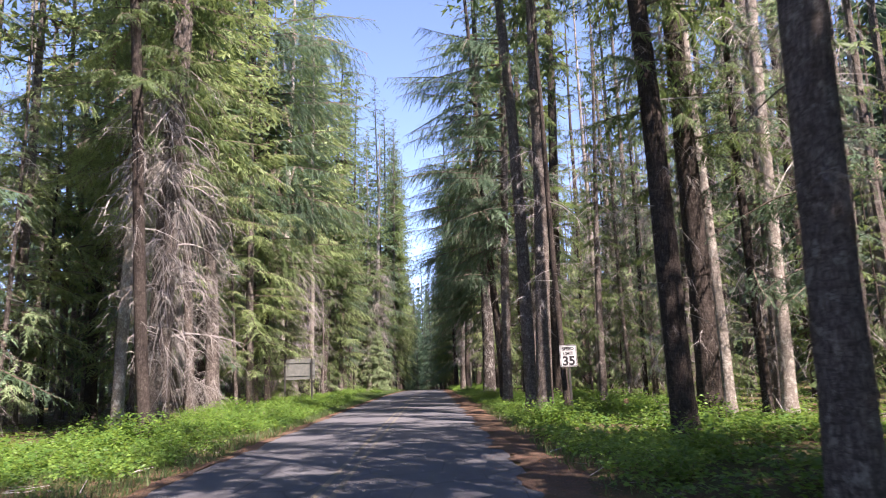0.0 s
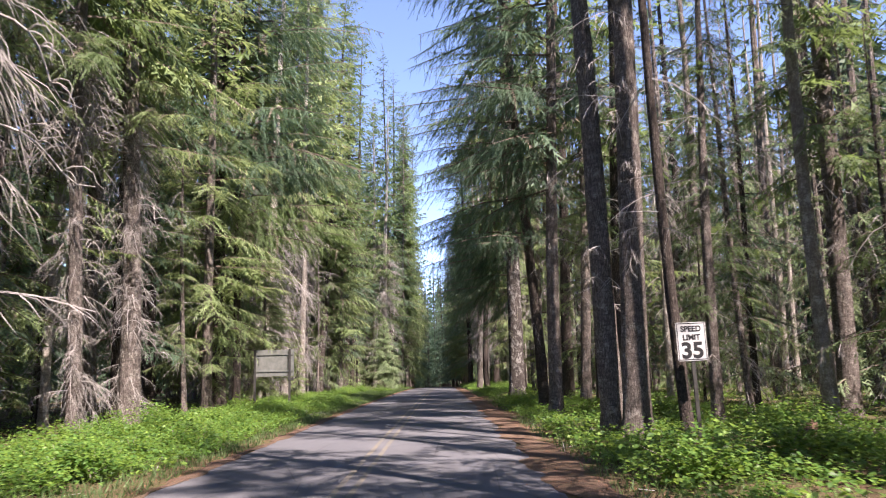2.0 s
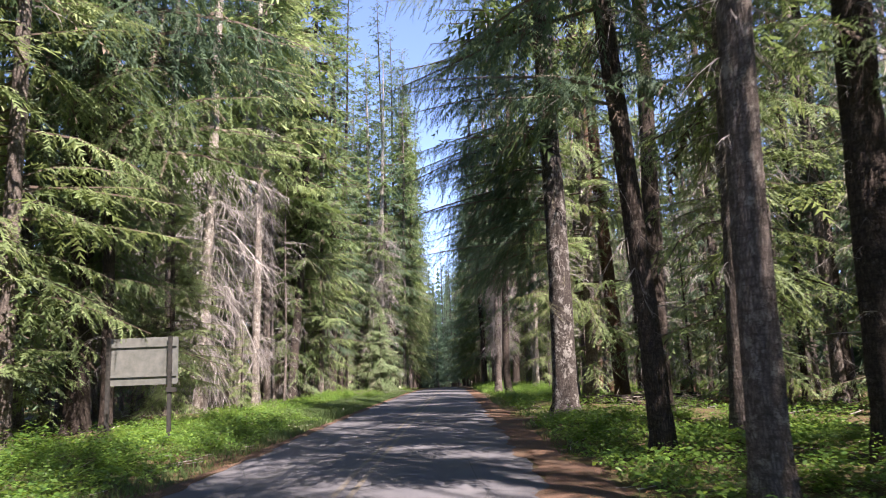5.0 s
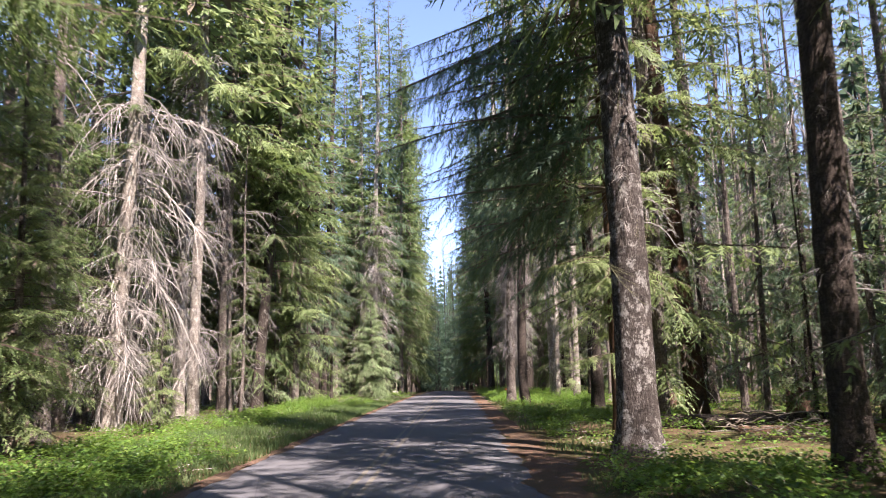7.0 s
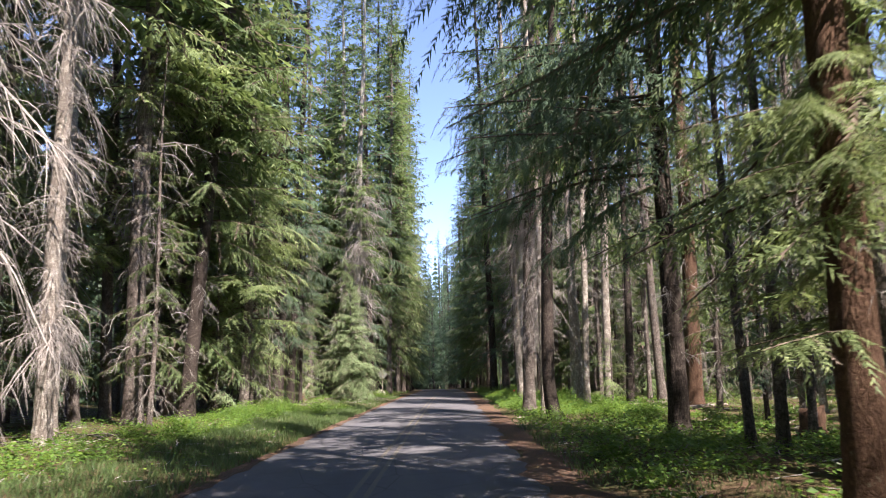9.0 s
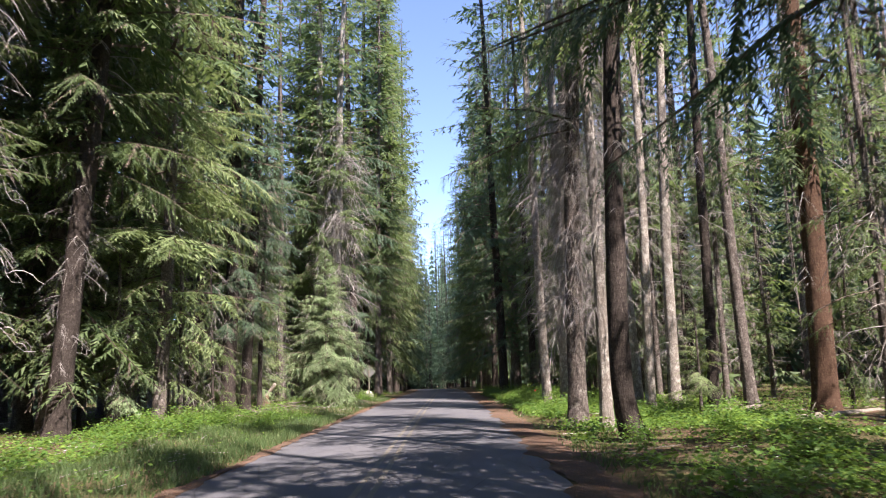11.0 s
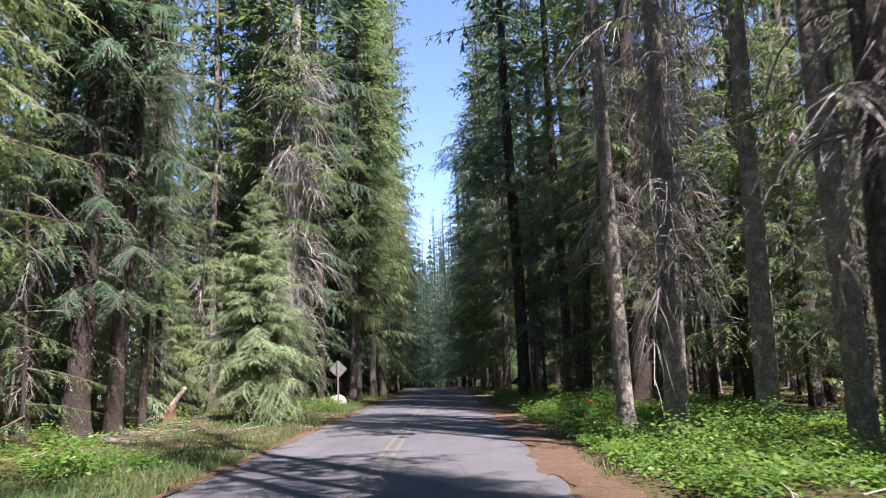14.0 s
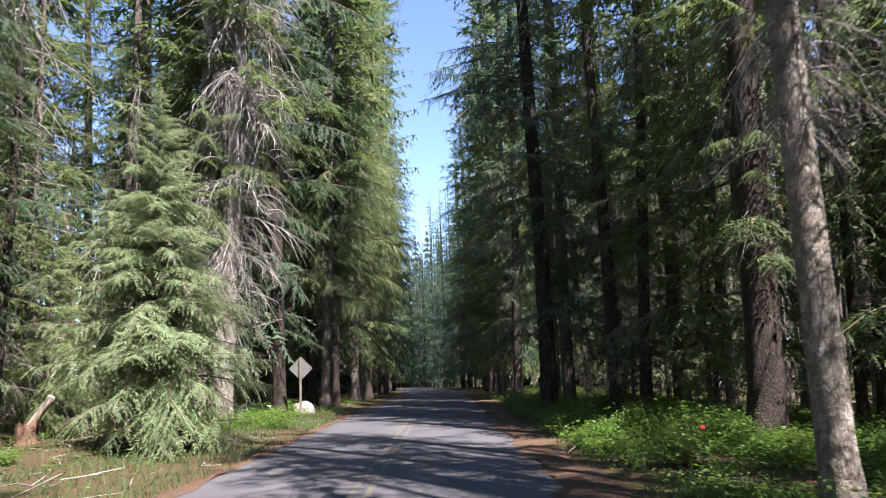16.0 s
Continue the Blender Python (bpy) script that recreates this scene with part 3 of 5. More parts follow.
fir(12.04, 22.0, 0.46, 1.3, bark_mat=PALE, crown=23, boughs=70, label=L_PALE)
fir(10.66, 22.9, 0.38, -1.1, bark_mat=PALE, crown=23, boughs=70, label=L_PALE)
fir(14.2, 27.9, 0.50, -0.4, label="grey-brown fir inside the forest edge")
fir(8.88, 32.0, 0.32, 1.7, crown=3.0, reach=1.5, boughs=90, height=18, label="small fir with mossy lower boughs")
fir(13.3, 33.6, 0.62, 2.0, label="grey-brown fir inside the forest edge")
fir(5.9, 28.95, 0.62, 1.2, crown=13, dead=(4, 11, 26), label="stout grey-brown fir beside the speed limit sign")
fir(5.62, 30.0, 0.55, -1.9, crown=13, dead=(3, 11, 26), label="stout grey-brown fir beside the speed limit sign")
fir(5.35, 37.5, 0.46, 1.6, dead=(4, 12, 40), needles=M_NEEDLE_BLUE_SHADE, over=(18, 8, 21, 4.8, 3.1))
fir(7.68, 44.5, 0.46, 2.1)
fir(5.77, 43.5, 0.45, -3.1, bark_mat=DARK, needles=M_NEEDLE_BLUE_SHADE, over=(20, 7, 21, 5.0, 3.2), label="dark fir leaning over the road")
fir(8.4, 40.2, 0.68, 1.7, bark_mat=DARK, crown=6, label=L_DARK)
fir(8.6, 45.6, 0.36, 0.9, bark_mat=DARK, label=L_DARK)
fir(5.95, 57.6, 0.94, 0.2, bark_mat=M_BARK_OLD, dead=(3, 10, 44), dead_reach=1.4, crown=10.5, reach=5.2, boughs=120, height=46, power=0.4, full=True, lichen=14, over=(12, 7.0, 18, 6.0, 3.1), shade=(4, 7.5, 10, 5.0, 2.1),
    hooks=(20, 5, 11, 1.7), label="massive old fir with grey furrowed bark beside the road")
fir(8.3, 52.6, 0.62, 0.8, bark_mat=DARK, crown=15, boughs=90, label=L_DARK)
fir(10.1, 66.2, 0.74, -1.8, bark_mat=RED, crown=2.0, reach=2.0, boughs=142, needles=M_NEEDLE_YOUNG_LIT, label="red-barked conifer with bright young green boughs")
fir(6.35, 61.0, 0.52, -0.2, bark_mat=RED, crown=2.3, reach=2.4, boughs=150, needles=M_NEEDLE_YOUNG_LIT, dead=(2, 5, 6), over=(8, 3.6, 5.6, 2.3, -2.0), shade=(18, 7.0, 13, 6.6, 2.9), label="red-barked conifer with bright young green boughs")
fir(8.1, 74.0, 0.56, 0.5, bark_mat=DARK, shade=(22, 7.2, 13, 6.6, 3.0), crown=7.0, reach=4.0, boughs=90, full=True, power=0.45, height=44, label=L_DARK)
fir(13.1, 88.0, 0.8, 0.9, bark_mat=RED, label="thick red-barked fir inside the forest")
fir(8.45, 69.75, 0.22, -0.7, height=17, crown=6, reach=1.2, boughs=51, label="slender young fir inside the forest edge")
fir(8.6, 68.4, 0.26, 0.7, height=19, crown=6, reach=1.3, boughs=51, label="slender young fir inside the forest edge")
fir(9.97, 69.9, 0.21, 1.1, height=16, crown=6, reach=1.2, boughs=45, label="slender young fir inside the forest edge")
# pale bark brightens this trunk by colour, in place of sun on it
fir(10.5, 95.0, 0.5, 2.0, bark_mat=PALE, crown=22, boughs=70)
fir(11.0, 92.0, 0.42, 1.9, bark_mat=DARK, crown=22, boughs=70)
fir(8.8, 94.3, 0.46, -0.7, bark_mat=PALE, crown=20, boughs=70, label=L_PALE)
fir(5.1, 86.7, 0.54, 2.6, over=(3, 8.2, 9.6, 4.5, 3.1), dead=(3.5, 15, 260), dead_reach=1.8, drooping=True, crown=11, lichen=24, hooks=(110, 3, 14, 1.7), label="brown fir draped in drooping dead twigs")
fir(5.62, 85.1, 0.34, -0.4, bark_mat=PALE, dead=(3.5, 14, 110), dead_reach=1.5, drooping=True, crown=12, hooks=(50, 2.5, 12, 1.4), label="white-barked fir hung with bare twigs")
fir(5.38, 82.6, 0.52, 3.3, bark_mat=DARK, sweep=0.40, dead=(5, 11, 16), crown=10, label="dark fir with a curved flaring base")
fir(13.4, 94.5, 0.52, -1.9, crown=20, boughs=80, label="grey-brown fir inside the forest edge")
fir(8.7, 92.0, 0.36, 1.0, bark_mat=PALE, crown=20, boughs=70, label=L_PALE)
fir(13.35, 97.0, 0.28, 1.6, height=22)
fir(6.0, 100.4, 0.42, -0.9, bow=0.02, bark_mat=PALE, dead=(4, 12, 90), dead_reach=1.6, drooping=True, hooks=(40, 4, 13, 1.5), crown=11, label=L_PALE)
# the pale bark of the next two trunks has sunlight put into its colour
fir(6.45, 97.6, 0.50, 0.6, bark_mat=PALE, dead=(3.5, 14, 220), dead_reach=1.9, drooping=True, lichen=24, crown=12, hooks=(120, 3, 14, 2.1), label="brown fir draped in drooping dead twigs and lichen")
fir(9.33, 99.6, 0.56, 1.0, bark_mat=PALE, crown=13)
fir(10.6, 97.5, 0.30, 0.9)
fir(13.7, 112.2, 0.8, 2.7, bark_mat=DARK, label=L_DARK)
fir(8.17, 107.5, 0.76, 2.0, bark_mat=DARK, crown=4.0, reach=2.6, boughs=120, label=L_DARK)
fir(12.4, 120.4, 0.46, -1.8)
fir(7.4, 118.0, 0.5, -0.7, bark_mat=DARK, crown=5, near=False)
fir(7.9, 116.0, 0.4, 2.0, bark_mat=DARK, crown=5)
fir(6.9, 125.0, 0.58, 0.2, crown=5, reach=3.2, boughs=135)
fir(7.1, 131.0, 0.5, 1.6, crown=5, reach=3.2, boughs=135)
fir(5.9, 158.0, 0.9, 0.5, crown=3, reach=3.4, boughs=150, near=False)
# ---------------------------------------------------------------- firs, left of the road
fir(-6.85, 23.2, 0.74, 2.4, dead=(2.5, 12, 130), dead_reach=2.5, drooping=True, crown=9, hooks=(26, 3, 10, 2.8), label="grey fir with a tangle of bare drooping branches")
fir(-6.05, 20.3, 0.34, -3.5, bark_mat=DARK, dead=(3, 10, 20), crown=10, label="slim dark fir leaning beside a thicker one")
fir(-9.17, 25.9, 0.40, 1.6, reach=4.6, boughs=190, needles=M_NEEDLE_YOUNG_LIT, bark_mat=PALE, label=L_PALE)
fir(-8.9, 32.8, 0.40, -1.1, crown=11, reach=4.2, boughs=140, dead=(1.0, 13, 170), dead_reach=1.5, drooping=True, hooks=(40, 3, 12, 2.2), label="fir with drooping bare grey twigs down to the ground")
fir(-17.5, 38.9, 0.42, -1.0, reach=4.6, boughs=190, needles=M_NEEDLE_YOUNG_LIT)
fir(-12.3, 40.8, 0.55, -1.5, reach=4.6, boughs=170, crown=10, needles=M_NEEDLE_YOUNG_LIT, dead=(1.5, 13, 110), dead_reach=1.9, drooping=True, hooks=(18, 3, 12, 2.4), label="fir with drooping bare grey twigs down to the ground")
# light needles give this mature crown its sunlit look by colour
fir(-9.3, 37.4, 0.7, -1.2, dead=(0.8, 12, 230), dead_reach=1.5, drooping=True, crown=9.5, reach=5.0, boughs=210, needles=M_NEEDLE_YOUNG_LIT, hooks=(40, 3, 12, 2.1), label="fir with drooping bare grey twigs down to the ground")
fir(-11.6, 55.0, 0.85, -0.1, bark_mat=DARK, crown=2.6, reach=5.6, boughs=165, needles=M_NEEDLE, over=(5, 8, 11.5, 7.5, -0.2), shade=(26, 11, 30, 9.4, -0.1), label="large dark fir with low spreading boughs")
fir(-10.4, 54.7, 0.42, 0.0, bark_mat=DARK, crown=4)
fir(-10.2, 45.5, 0.24, -1.9, height=15, crown=2.5, reach=1.6, boughs=75, needles=M_NEEDLE_YOUNG_LIT, label="small fir with light green boughs")
fir(-14.9, 102.0, 0.8, 1.4, reach=4.6, boughs=190, needles=M_NEEDLE_YOUNG_LIT)
fir(-13.1, 106.0, 0.6, 4.5, bark_mat=DARK, label="dark-barked fir leaning towards the road")
fir(-12.8, 71.3, 0.72, 2.0, bark_mat=PALE, dead=(1.8, 15, 150), dead_reach=4.4, drooping=True, crown=14, boughs=60, hooks=(44, 3, 14, 3.4), label="pale dead-looking fir covered in drooping bare branches")
fir(-12.7, 78.6, 0.6, 1.1, reach=5.8, boughs=160, crown=14, over=(8, 20, 38, 4.6, 0.0), needles=M_NEEDLE_YOUNG_LIT, bark_mat=PALE, dead=(2, 17, 130), dead_reach=1.8, drooping=True)
fir(-15.5, 89.0, 0.6, -0.7, reach=4.6, boughs=190, needles=M_NEEDLE_YOUNG_LIT)
fir(-12.0, 84.0, 0.82, 0.4, reach=5.8, boughs=160, crown=14, over=(8, 18, 40, 4.8, 0.0), needles=M_NEEDLE_YOUNG_LIT, dead=(3, 17, 130), dead_reach=1.8, drooping=True, lichen=12, hooks=(22, 3, 15, 2.6), label="thick brown fir with hanging bare twigs")
fir(-11.3, 88.4, 0.72, 4.1, bark_mat=DARK, crown=9, reach=5.8, boughs=200, over=(8, 14, 40, 4.6, -0.1), label="dark fir leaning towards the road")
fir(-10.3, 73.9, 0.5, 0.8, reach=5.0, boughs=150, crown=16, over=(8, 20, 38, 4.6, -0.1), needles=M_NEEDLE_YOUNG_LIT, bark_mat=PALE, dead=(3, 18, 150), dead_reach=2.0, drooping=True, hooks=(26, 3, 16, 2.4))
fir(-15.2, 85.4, 0.5, -2.7, reach=4.6, boughs=190, needles=M_NEEDLE_YOUNG_LIT)
# darker needles on these two put shade into the colour of their boughs
fir(-10.8, 105.2, 0.8, 1.0, bark_mat=DARK, crown=4.0, reach=4.4, boughs=180, needles=M_NEEDLE_BLUE_SHADE, label="dark fir with shaded low boughs")
fir(-10.2, 106.6, 0.56, 2.2, bark_mat=DARK, crown=4.5, reach=3.8, boughs=130, needles=M_NEEDLE_BLUE_SHADE, label="dark fir with shaded low boughs")
fir(-9.7, 107.8, 0.26, 1.2, height=20, crown=4, reach=2.0, boughs=75, bark_mat=DARK)
fir(-11.7, 98.9, 0.27, 0.2, height=20, crown=3, reach=1.8, boughs=75)
fir(-13.5, 103.0, 0.5, -0.4, bark_mat=DARK)
fir(-20.7, 129.5, 0.6, -2.0)
fir(-7.5, 121.0, 0.85, 2.0, bark_mat=PALE, dead=(4, 22, 220), dead_reach=3.0, drooping=True, crown=8, reach=3.4, boughs=105, lichen=10, hooks=(60, 4, 20, 3.6), label="huge pale-based fir with many bare hanging limbs")
fir(-8.5, 121.6, 0.8, 0.1, bark_mat=PALE, dead=(3, 10, 20), crown=9, reach=4.4, boughs=220, label="huge fir with a pale grey base")
fir(-6.3, 111.3, 0.26, 0.0, height=10.5, crown=0.8, reach=3.3, boughs=300, needles=M_NEEDLE_SILVER, dead=None, power=0.9, label="bushy young fir with light green boughs to the ground")
fir(-11.9, 116.0, 0.22, 0.0, height=8, crown=0.6, reach=2.2, boughs=150, needles=M_NEEDLE_YOUNG_LIT, dead=None, power=0.9, label="bushy young fir with light green boughs to the ground")
fir(-10.0, 59.5, 0.24, 0.0, height=13, crown=0.9, reach=2.8, boughs=170, needles=M_NEEDLE_YOUNG_LIT, dead=None, power=0.9, label="bushy young fir with light green boughs to the ground")
fir(-9.6, 68.3, 0.12, 0.0, height=4.5, crown=0.5, reach=1.2, boughs=60, needles=M_NEEDLE_YOUNG_LIT, dead=None, power=0.9, label="small bright green fir sapling on the verge")
fir(9.0, 113.0, 0.12, 0.0, height=4.2, crown=0.4, reach=1.7, boughs=70, needles=M_NEEDLE_YOUNG_LIT, dead=None, power=0.9, label="bushy fir sapling among the shrubs")
fir(7.6, 116.5, 0.12, 0.0, height=3.6, crown=0.4, reach=1.5, boughs=60, needles=M_NEEDLE_BLUE_SHADE, dead=None, power=0.9, label="bushy fir sapling among the shrubs")
fir(9.2, 88.0, 0.10, 0.0, height=3.4, crown=0.7, reach=1.1, boughs=34, needles=M_NEEDLE_YOUNG_LIT, dead=None, power=0.9, label="thin fir sapling among the trunks")
fir(6.45, 27.0, 0.24, -2.0, height=24, bark_mat=DARK, crown=14, reach=1.6, boughs=40, dead=(4, 9, 20), label="slim dark fir close to the speed limit sign")
fir(-19.7, 135.4, 0.6, -2.0)
fir(-5.5, 138.0, 0.46, 0.9, bark_mat=DARK, crown=6, reach=4.6, boughs=260)
fir(-5.2, 132.0, 0.5, 1.2, crown=6, reach=4.6, boughs=260)


# ---------------------------------------------------------------- the rest of the forest
taken = [(o.location.x, o.location.y) for o in scene.objects if o.name.startswith("fir_tree")]


def free(x, y, gap):
    return all((x - a) ** 2 + (y - b) ** 2 > gap * gap for a, b in taken)


def shared_fir(seed, height, d, crown, reach, boughs, dead, bark_mat, needles, label, keep=1.0, mid=None):
    """A tree that many copies share."""
    r = np.random.default_rng(seed)
    tree = new("fir_tree")
    stem = Stem(height, d, r.uniform(-1, 1), 0.06, r)
    part("trunk", trunk_mesh(stem, bark_mat, 8, r), tree)
    V, T, S = crown_arrays(stem, crown, reach, boughs, r, False, keep, power=0.55, mid=mid)
    part("crown", tri_mesh("crown", V, T, [needles, M_DRY], S), tree)
    if dead:
        V, T = dead_arrays(stem, 1.5, 15.0, dead, 2.0, r, light=True)
        part("dead_wood", tri_mesh("dead_wood", V, T, [M_TWIG]), tree, "bare grey dead branches")["kind"] = "stuff"
    tagged(tree, label, "tree", "forest firs")
    return tree


MIDS = [shared_fir(300 + i, h, d, c, re, n, dd, bm_, nm, lb, 0.5) for i, (h, d, c, re, n, dd, bm_, nm, lb) in enumerate((
    (36, 0.46, 6.0, 2.3, 62, 52, M_BARK, M_NEEDLE, "tall fir in the forest with thin lower boughs"),
    (39, 0.55, 8.0, 2.7, 60, 56, M_BARK_DARK, M_NEEDLE_BLUE_SHADE, "tall dark fir in the forest"),
    (32, 0.38, 5.0, 2.0, 58, 56, M_BARK_PALE, M_NEEDLE, "tall pale-barked fir in the forest"),
    (37, 0.48, 7.0, 2.5, 62, 64, M_BARK, M_NEEDLE_SILVER, "tall fir in the forest with dead lower twigs"),
    (30, 0.30, 9.0, 1.8, 40, 72, M_BARK_PALE, M_NEEDLE, "slender pale fir in the forest hung with dead twigs"),
    (14, 0.22, 1.0, 2.0, 60, 10, M_BARK_DARK, M_NEEDLE_YOUNG_LIT, "young understory fir with light green boughs")))]
WALLS = [shared_fir(320 + i, h, d, c, re, n, dd, bm_, nm, lb, mid=BOUGH_WALL) for i, (h, d, c, re, n, dd, bm_, nm, lb) in enumerate((
    (41, 0.60, 2.5, 5.2, 160, 24, M_BARK, M_NEEDLE, "full-crowned fir at the road edge"),
    (44, 0.66, 3.0, 5.4, 165, 24, M_BARK_DARK, M_NEEDLE_BLUE_SHADE, "full-crowned dark fir at the road edge"),
    (36, 0.52, 1.8, 4.8, 150, 18, M_BARK, M_NEEDLE_YOUNG_LIT, "full-crowned light green fir at the road edge")))]


def under_fir(seed, height, d, base, reach, boughs, dead, bark_mat, needles, label):
    """A suppressed tree under the tall ones: thin boughs and dead twigs nearly to the ground."""
    r = np.random.default_rng(seed)
    tree = new("fir_tree")
    stem = Stem(height, d, r.uniform(-1.5, 1.5), 0.08, r)
    part("trunk", trunk_mesh(stem, bark_mat, 8, r), tree)
    u = (np.arange(boughs) + r.uniform(0, 1, boughs)) / boughs
    size = reach * (1 - 0.85 * u) * r.uniform(0.5, 1.2, boughs) + 0.2
    V, T, S = scatter(BOUGH_LITE, stem.at(base + (height - base) * u), r.uniform(0, 6.28, boughs), -0.35 + 0.5 * u + r.normal(size=boughs) * 0.12, size, r)
    part("crown", tri_mesh("crown", V, T, [needles, M_DRY], S), tree)
    V, T = dead_arrays(stem, 0.8, height * 0.7, dead, reach * 0.8, r, light=True)
    part("dead_wood", tri_mesh("dead_wood", V, T, [M_TWIG]), tree, "bare grey dead branches")["kind"] = "stuff"
    return tagged(tree, label, "tree", "understory firs")


UNDER = [under_fir(400 + i, *row) for i, row in enumerate((
    (13, 0.16, 1.6, 2.3, 52, 44, M_BARK_DARK, M_NEEDLE_BLUE_SHADE, "thin shaded understory fir with drooping dark boughs"),
    (18, 0.22, 2.6, 2.6, 58, 60, M_BARK, M_NEEDLE, "thin understory fir with grey dead twigs"),
    (10, 0.12, 0.8, 2.0, 48, 24, M_BARK_DARK, M_NEEDLE, "short understory fir with dense boughs"),
    (21, 0.26, 3.5, 2.8, 60, 80, M_BARK_DARK, M_NEEDLE_BLUE_SHADE, "slim dark fir hung with dead twigs"),
    (15, 0.18, 1.2, 2.4, 60, 30, M_BARK, M_NEEDLE_SILVER, "pale green understory fir with soft boughs")))]


def far_arrays(seed, height, crown, reach, boughs):
    """A far tree as plain arrays, to be joined into the woods."""
    r = np.random.default_rng(seed)
    stem = Stem(height, 0.5, r.uniform(-1, 1), 0.06, r)
    V, T = skirts(stem, crown, reach, boughs, 20, r, 0.8)
    S = np.zeros(len(T), int)
    z = np.linspace(-0.2, height, 5)
    v, t = tube(stem.at(z), stem.radius(z), 5)
    V, T2 = joined([(V, T), (v, t)])
    return V, T2, np.concatenate([S, np.ones(len(t), int)])


FAR_KINDS = [far_arrays(340, 40, 1.6, 3.8, 46), far_arrays(341, 37, 5.0, 3.4, 36), far_arrays(342, 41, 7, 3.4, 38), far_arrays(343, 27, 1.0, 3.2, 34), far_arrays(344, 36, 9, 3.0, 32), far_arrays(345, 10, 0.1, 2.6, 12), far_arrays(346, 7, 0.1, 2.4, 9)]
def far_boughs(seed, height, crown, reach, boughs):
    """A far roadside tree with real boughs, as plain arrays."""
    r = np.random.default_rng(seed)
    stem = Stem(height, 0.5, r.uniform(-1, 1), 0.06, r)
    u = (np.arange(boughs) + r.uniform(0, 1, boughs)) / boughs
    V, T, S = scatter(BOUGH_FAR, stem.at(crown + (height - crown) * u), r.uniform(0, 6.28, boughs), -0.3 + 0.5 * u + r.normal(size=boughs) * 0.1,
                      reach * (1 - u) ** 0.6 * r.uniform(0.6, 1.15, boughs) + 0.3, r)
    z = np.linspace(-0.2, height, 5)
    v, t = tube(stem.at(z), stem.radius(z), 5)
    V, T = joined([(V, T), (v, t)])
    return V, T, np.concatenate([np.zeros(len(S), int), np.ones(len(t), int)])


FAR_KINDS += [far_boughs(347, 40, 2.0, 4.2, 110), far_boughs(348, 36, 1.5, 3.8, 105), far_boughs(349, 42, 3.0, 4.4, 115)]
far_pile = []


def plant_far(x, y, r, k=None):
    k = int(r.integers(0, 7)) if k is None else k
    v, t, s = FAR_KINDS[k]
    a, g = r.uniform(0, 6.28), r.uniform(0.85, 1.15)
    c, n = math.cos(a) * g, math.sin(a) * g
    far_pile.append((np.stack([v[:, 0] * c - v[:, 1] * n + x, v[:, 0] * n + v[:, 1] * c + y, v[:, 2] * g - float(dip(y))], 1), t, s))
    taken.append((x, y))


def plant(protos, x, y, r, first, tall=1.0, k=None):
    k = int(r.integers(0, len(protos))) if k is None else k
    m = pose(x, y, -float(dip(y)), r.uniform(-1, 1), r.uniform(-1.2, 1.2), r.uniform(0, 360))
    if k not in first:
        first.add(k)
        protos[k].matrix_basis = m
        ob = protos[k]
    else:
        ob = copy_thing(protos[k], m)
    s = r.uniform(0.88, 1.12)
    ob.scale = (s, s, s * tall)
    taken.append((x, y))


fr = np.random.default_rng(77)
done_m, done_w = set(), set()
# full crowns line the road past the near stretch
for side in (-1, 1):
    y = 112.0 if side > 0 else 126.0
    while y < 300:
        x = (fr.uniform(5.4, 7.8) if side > 0 else -fr.uniform(4.6, 6.8)) + float(bend(y))
        if free(x, y, 2.6):
            if y < 188:
                # dark crowns on the right: the shade of that side is in the needle colour
                plant(WALLS, x, y, fr, done_w, 1.3 if side < 0 else 1.0, None if side < 0 else int(fr.choice([0, 1, 1])))
            else:
                plant_far(x, y, fr, int(fr.integers(7, 10)))
        y += fr.uniform(3.0, 5.0)
for y, x in ((48, -10.0), (57, -15), (61, -16), (72, -15.5), (79, -15), (88, -18), (96, -12.5), (66, -18), (92, -13), (34, -12.5), (93, -9.8), (99, -13.5), (121, -16.5), (30, -15), (44, -12.5), (51, -14), (64, -15), (69, -17), (76, -16.5), (82, -18), (93, -15), (109, -14.5), (119.5, -14.5), (124, -12), (131, -11), (39, -16), (22, -14), (8, -14), (48, 9.2), (64, 8.2)):
    if free(x, y, 1.2):
        # left crowns further on favour the light needles, sunlight put into their colour
        plant(WALLS, x, y, fr, done_w, 1.0, int(fr.choice([0, 2, 2])) if x < 0 and y > 58 else None)
# unseen trees added beside and behind the start, to shade the road ahead
for x, y in ((7.5, 1.0), (9.0, -6.0), (11.5, 6.5), (6.8, -12.0), (14.0, -1.0)):
    plant(WALLS, x, y, fr, done_w)
# more added trees out of view round the start, mostly for their shade
for x, y in ((9.5, 4.0), (13.5, 9.0), (16.0, 4.0), (12.0, -9.0), (17.0, -7.0), (-9.0, 2.0), (-12.0, -5.0)):
    plant(MIDS, x, y, fr, done_m)
for i in range(16):
    x, y = -fr.uniform(8.5, 12.0), fr.uniform(126, 200)
    if free(x, y, 2.4) and y < 150:
        plant(WALLS, x, y, fr, done_w)
    elif free(x, y, 2.4):
        plant_far(x + float(bend(y)), y, fr)
def clearing(x, y):
    """Gaps in the stand through which the sun reaches the verge."""
    lane = y + (x - 5.8) * 1.33
    return 8 < x < 24 and any(a < lane < b for a, b in ((13, 17), (21, 24), (26.5, 31.5), (36, 39), (43, 46), (55.5, 62), (83.5, 88), (91, 93), (96, 102), (104, 109)))


# open stand of trunks inside
count = 0
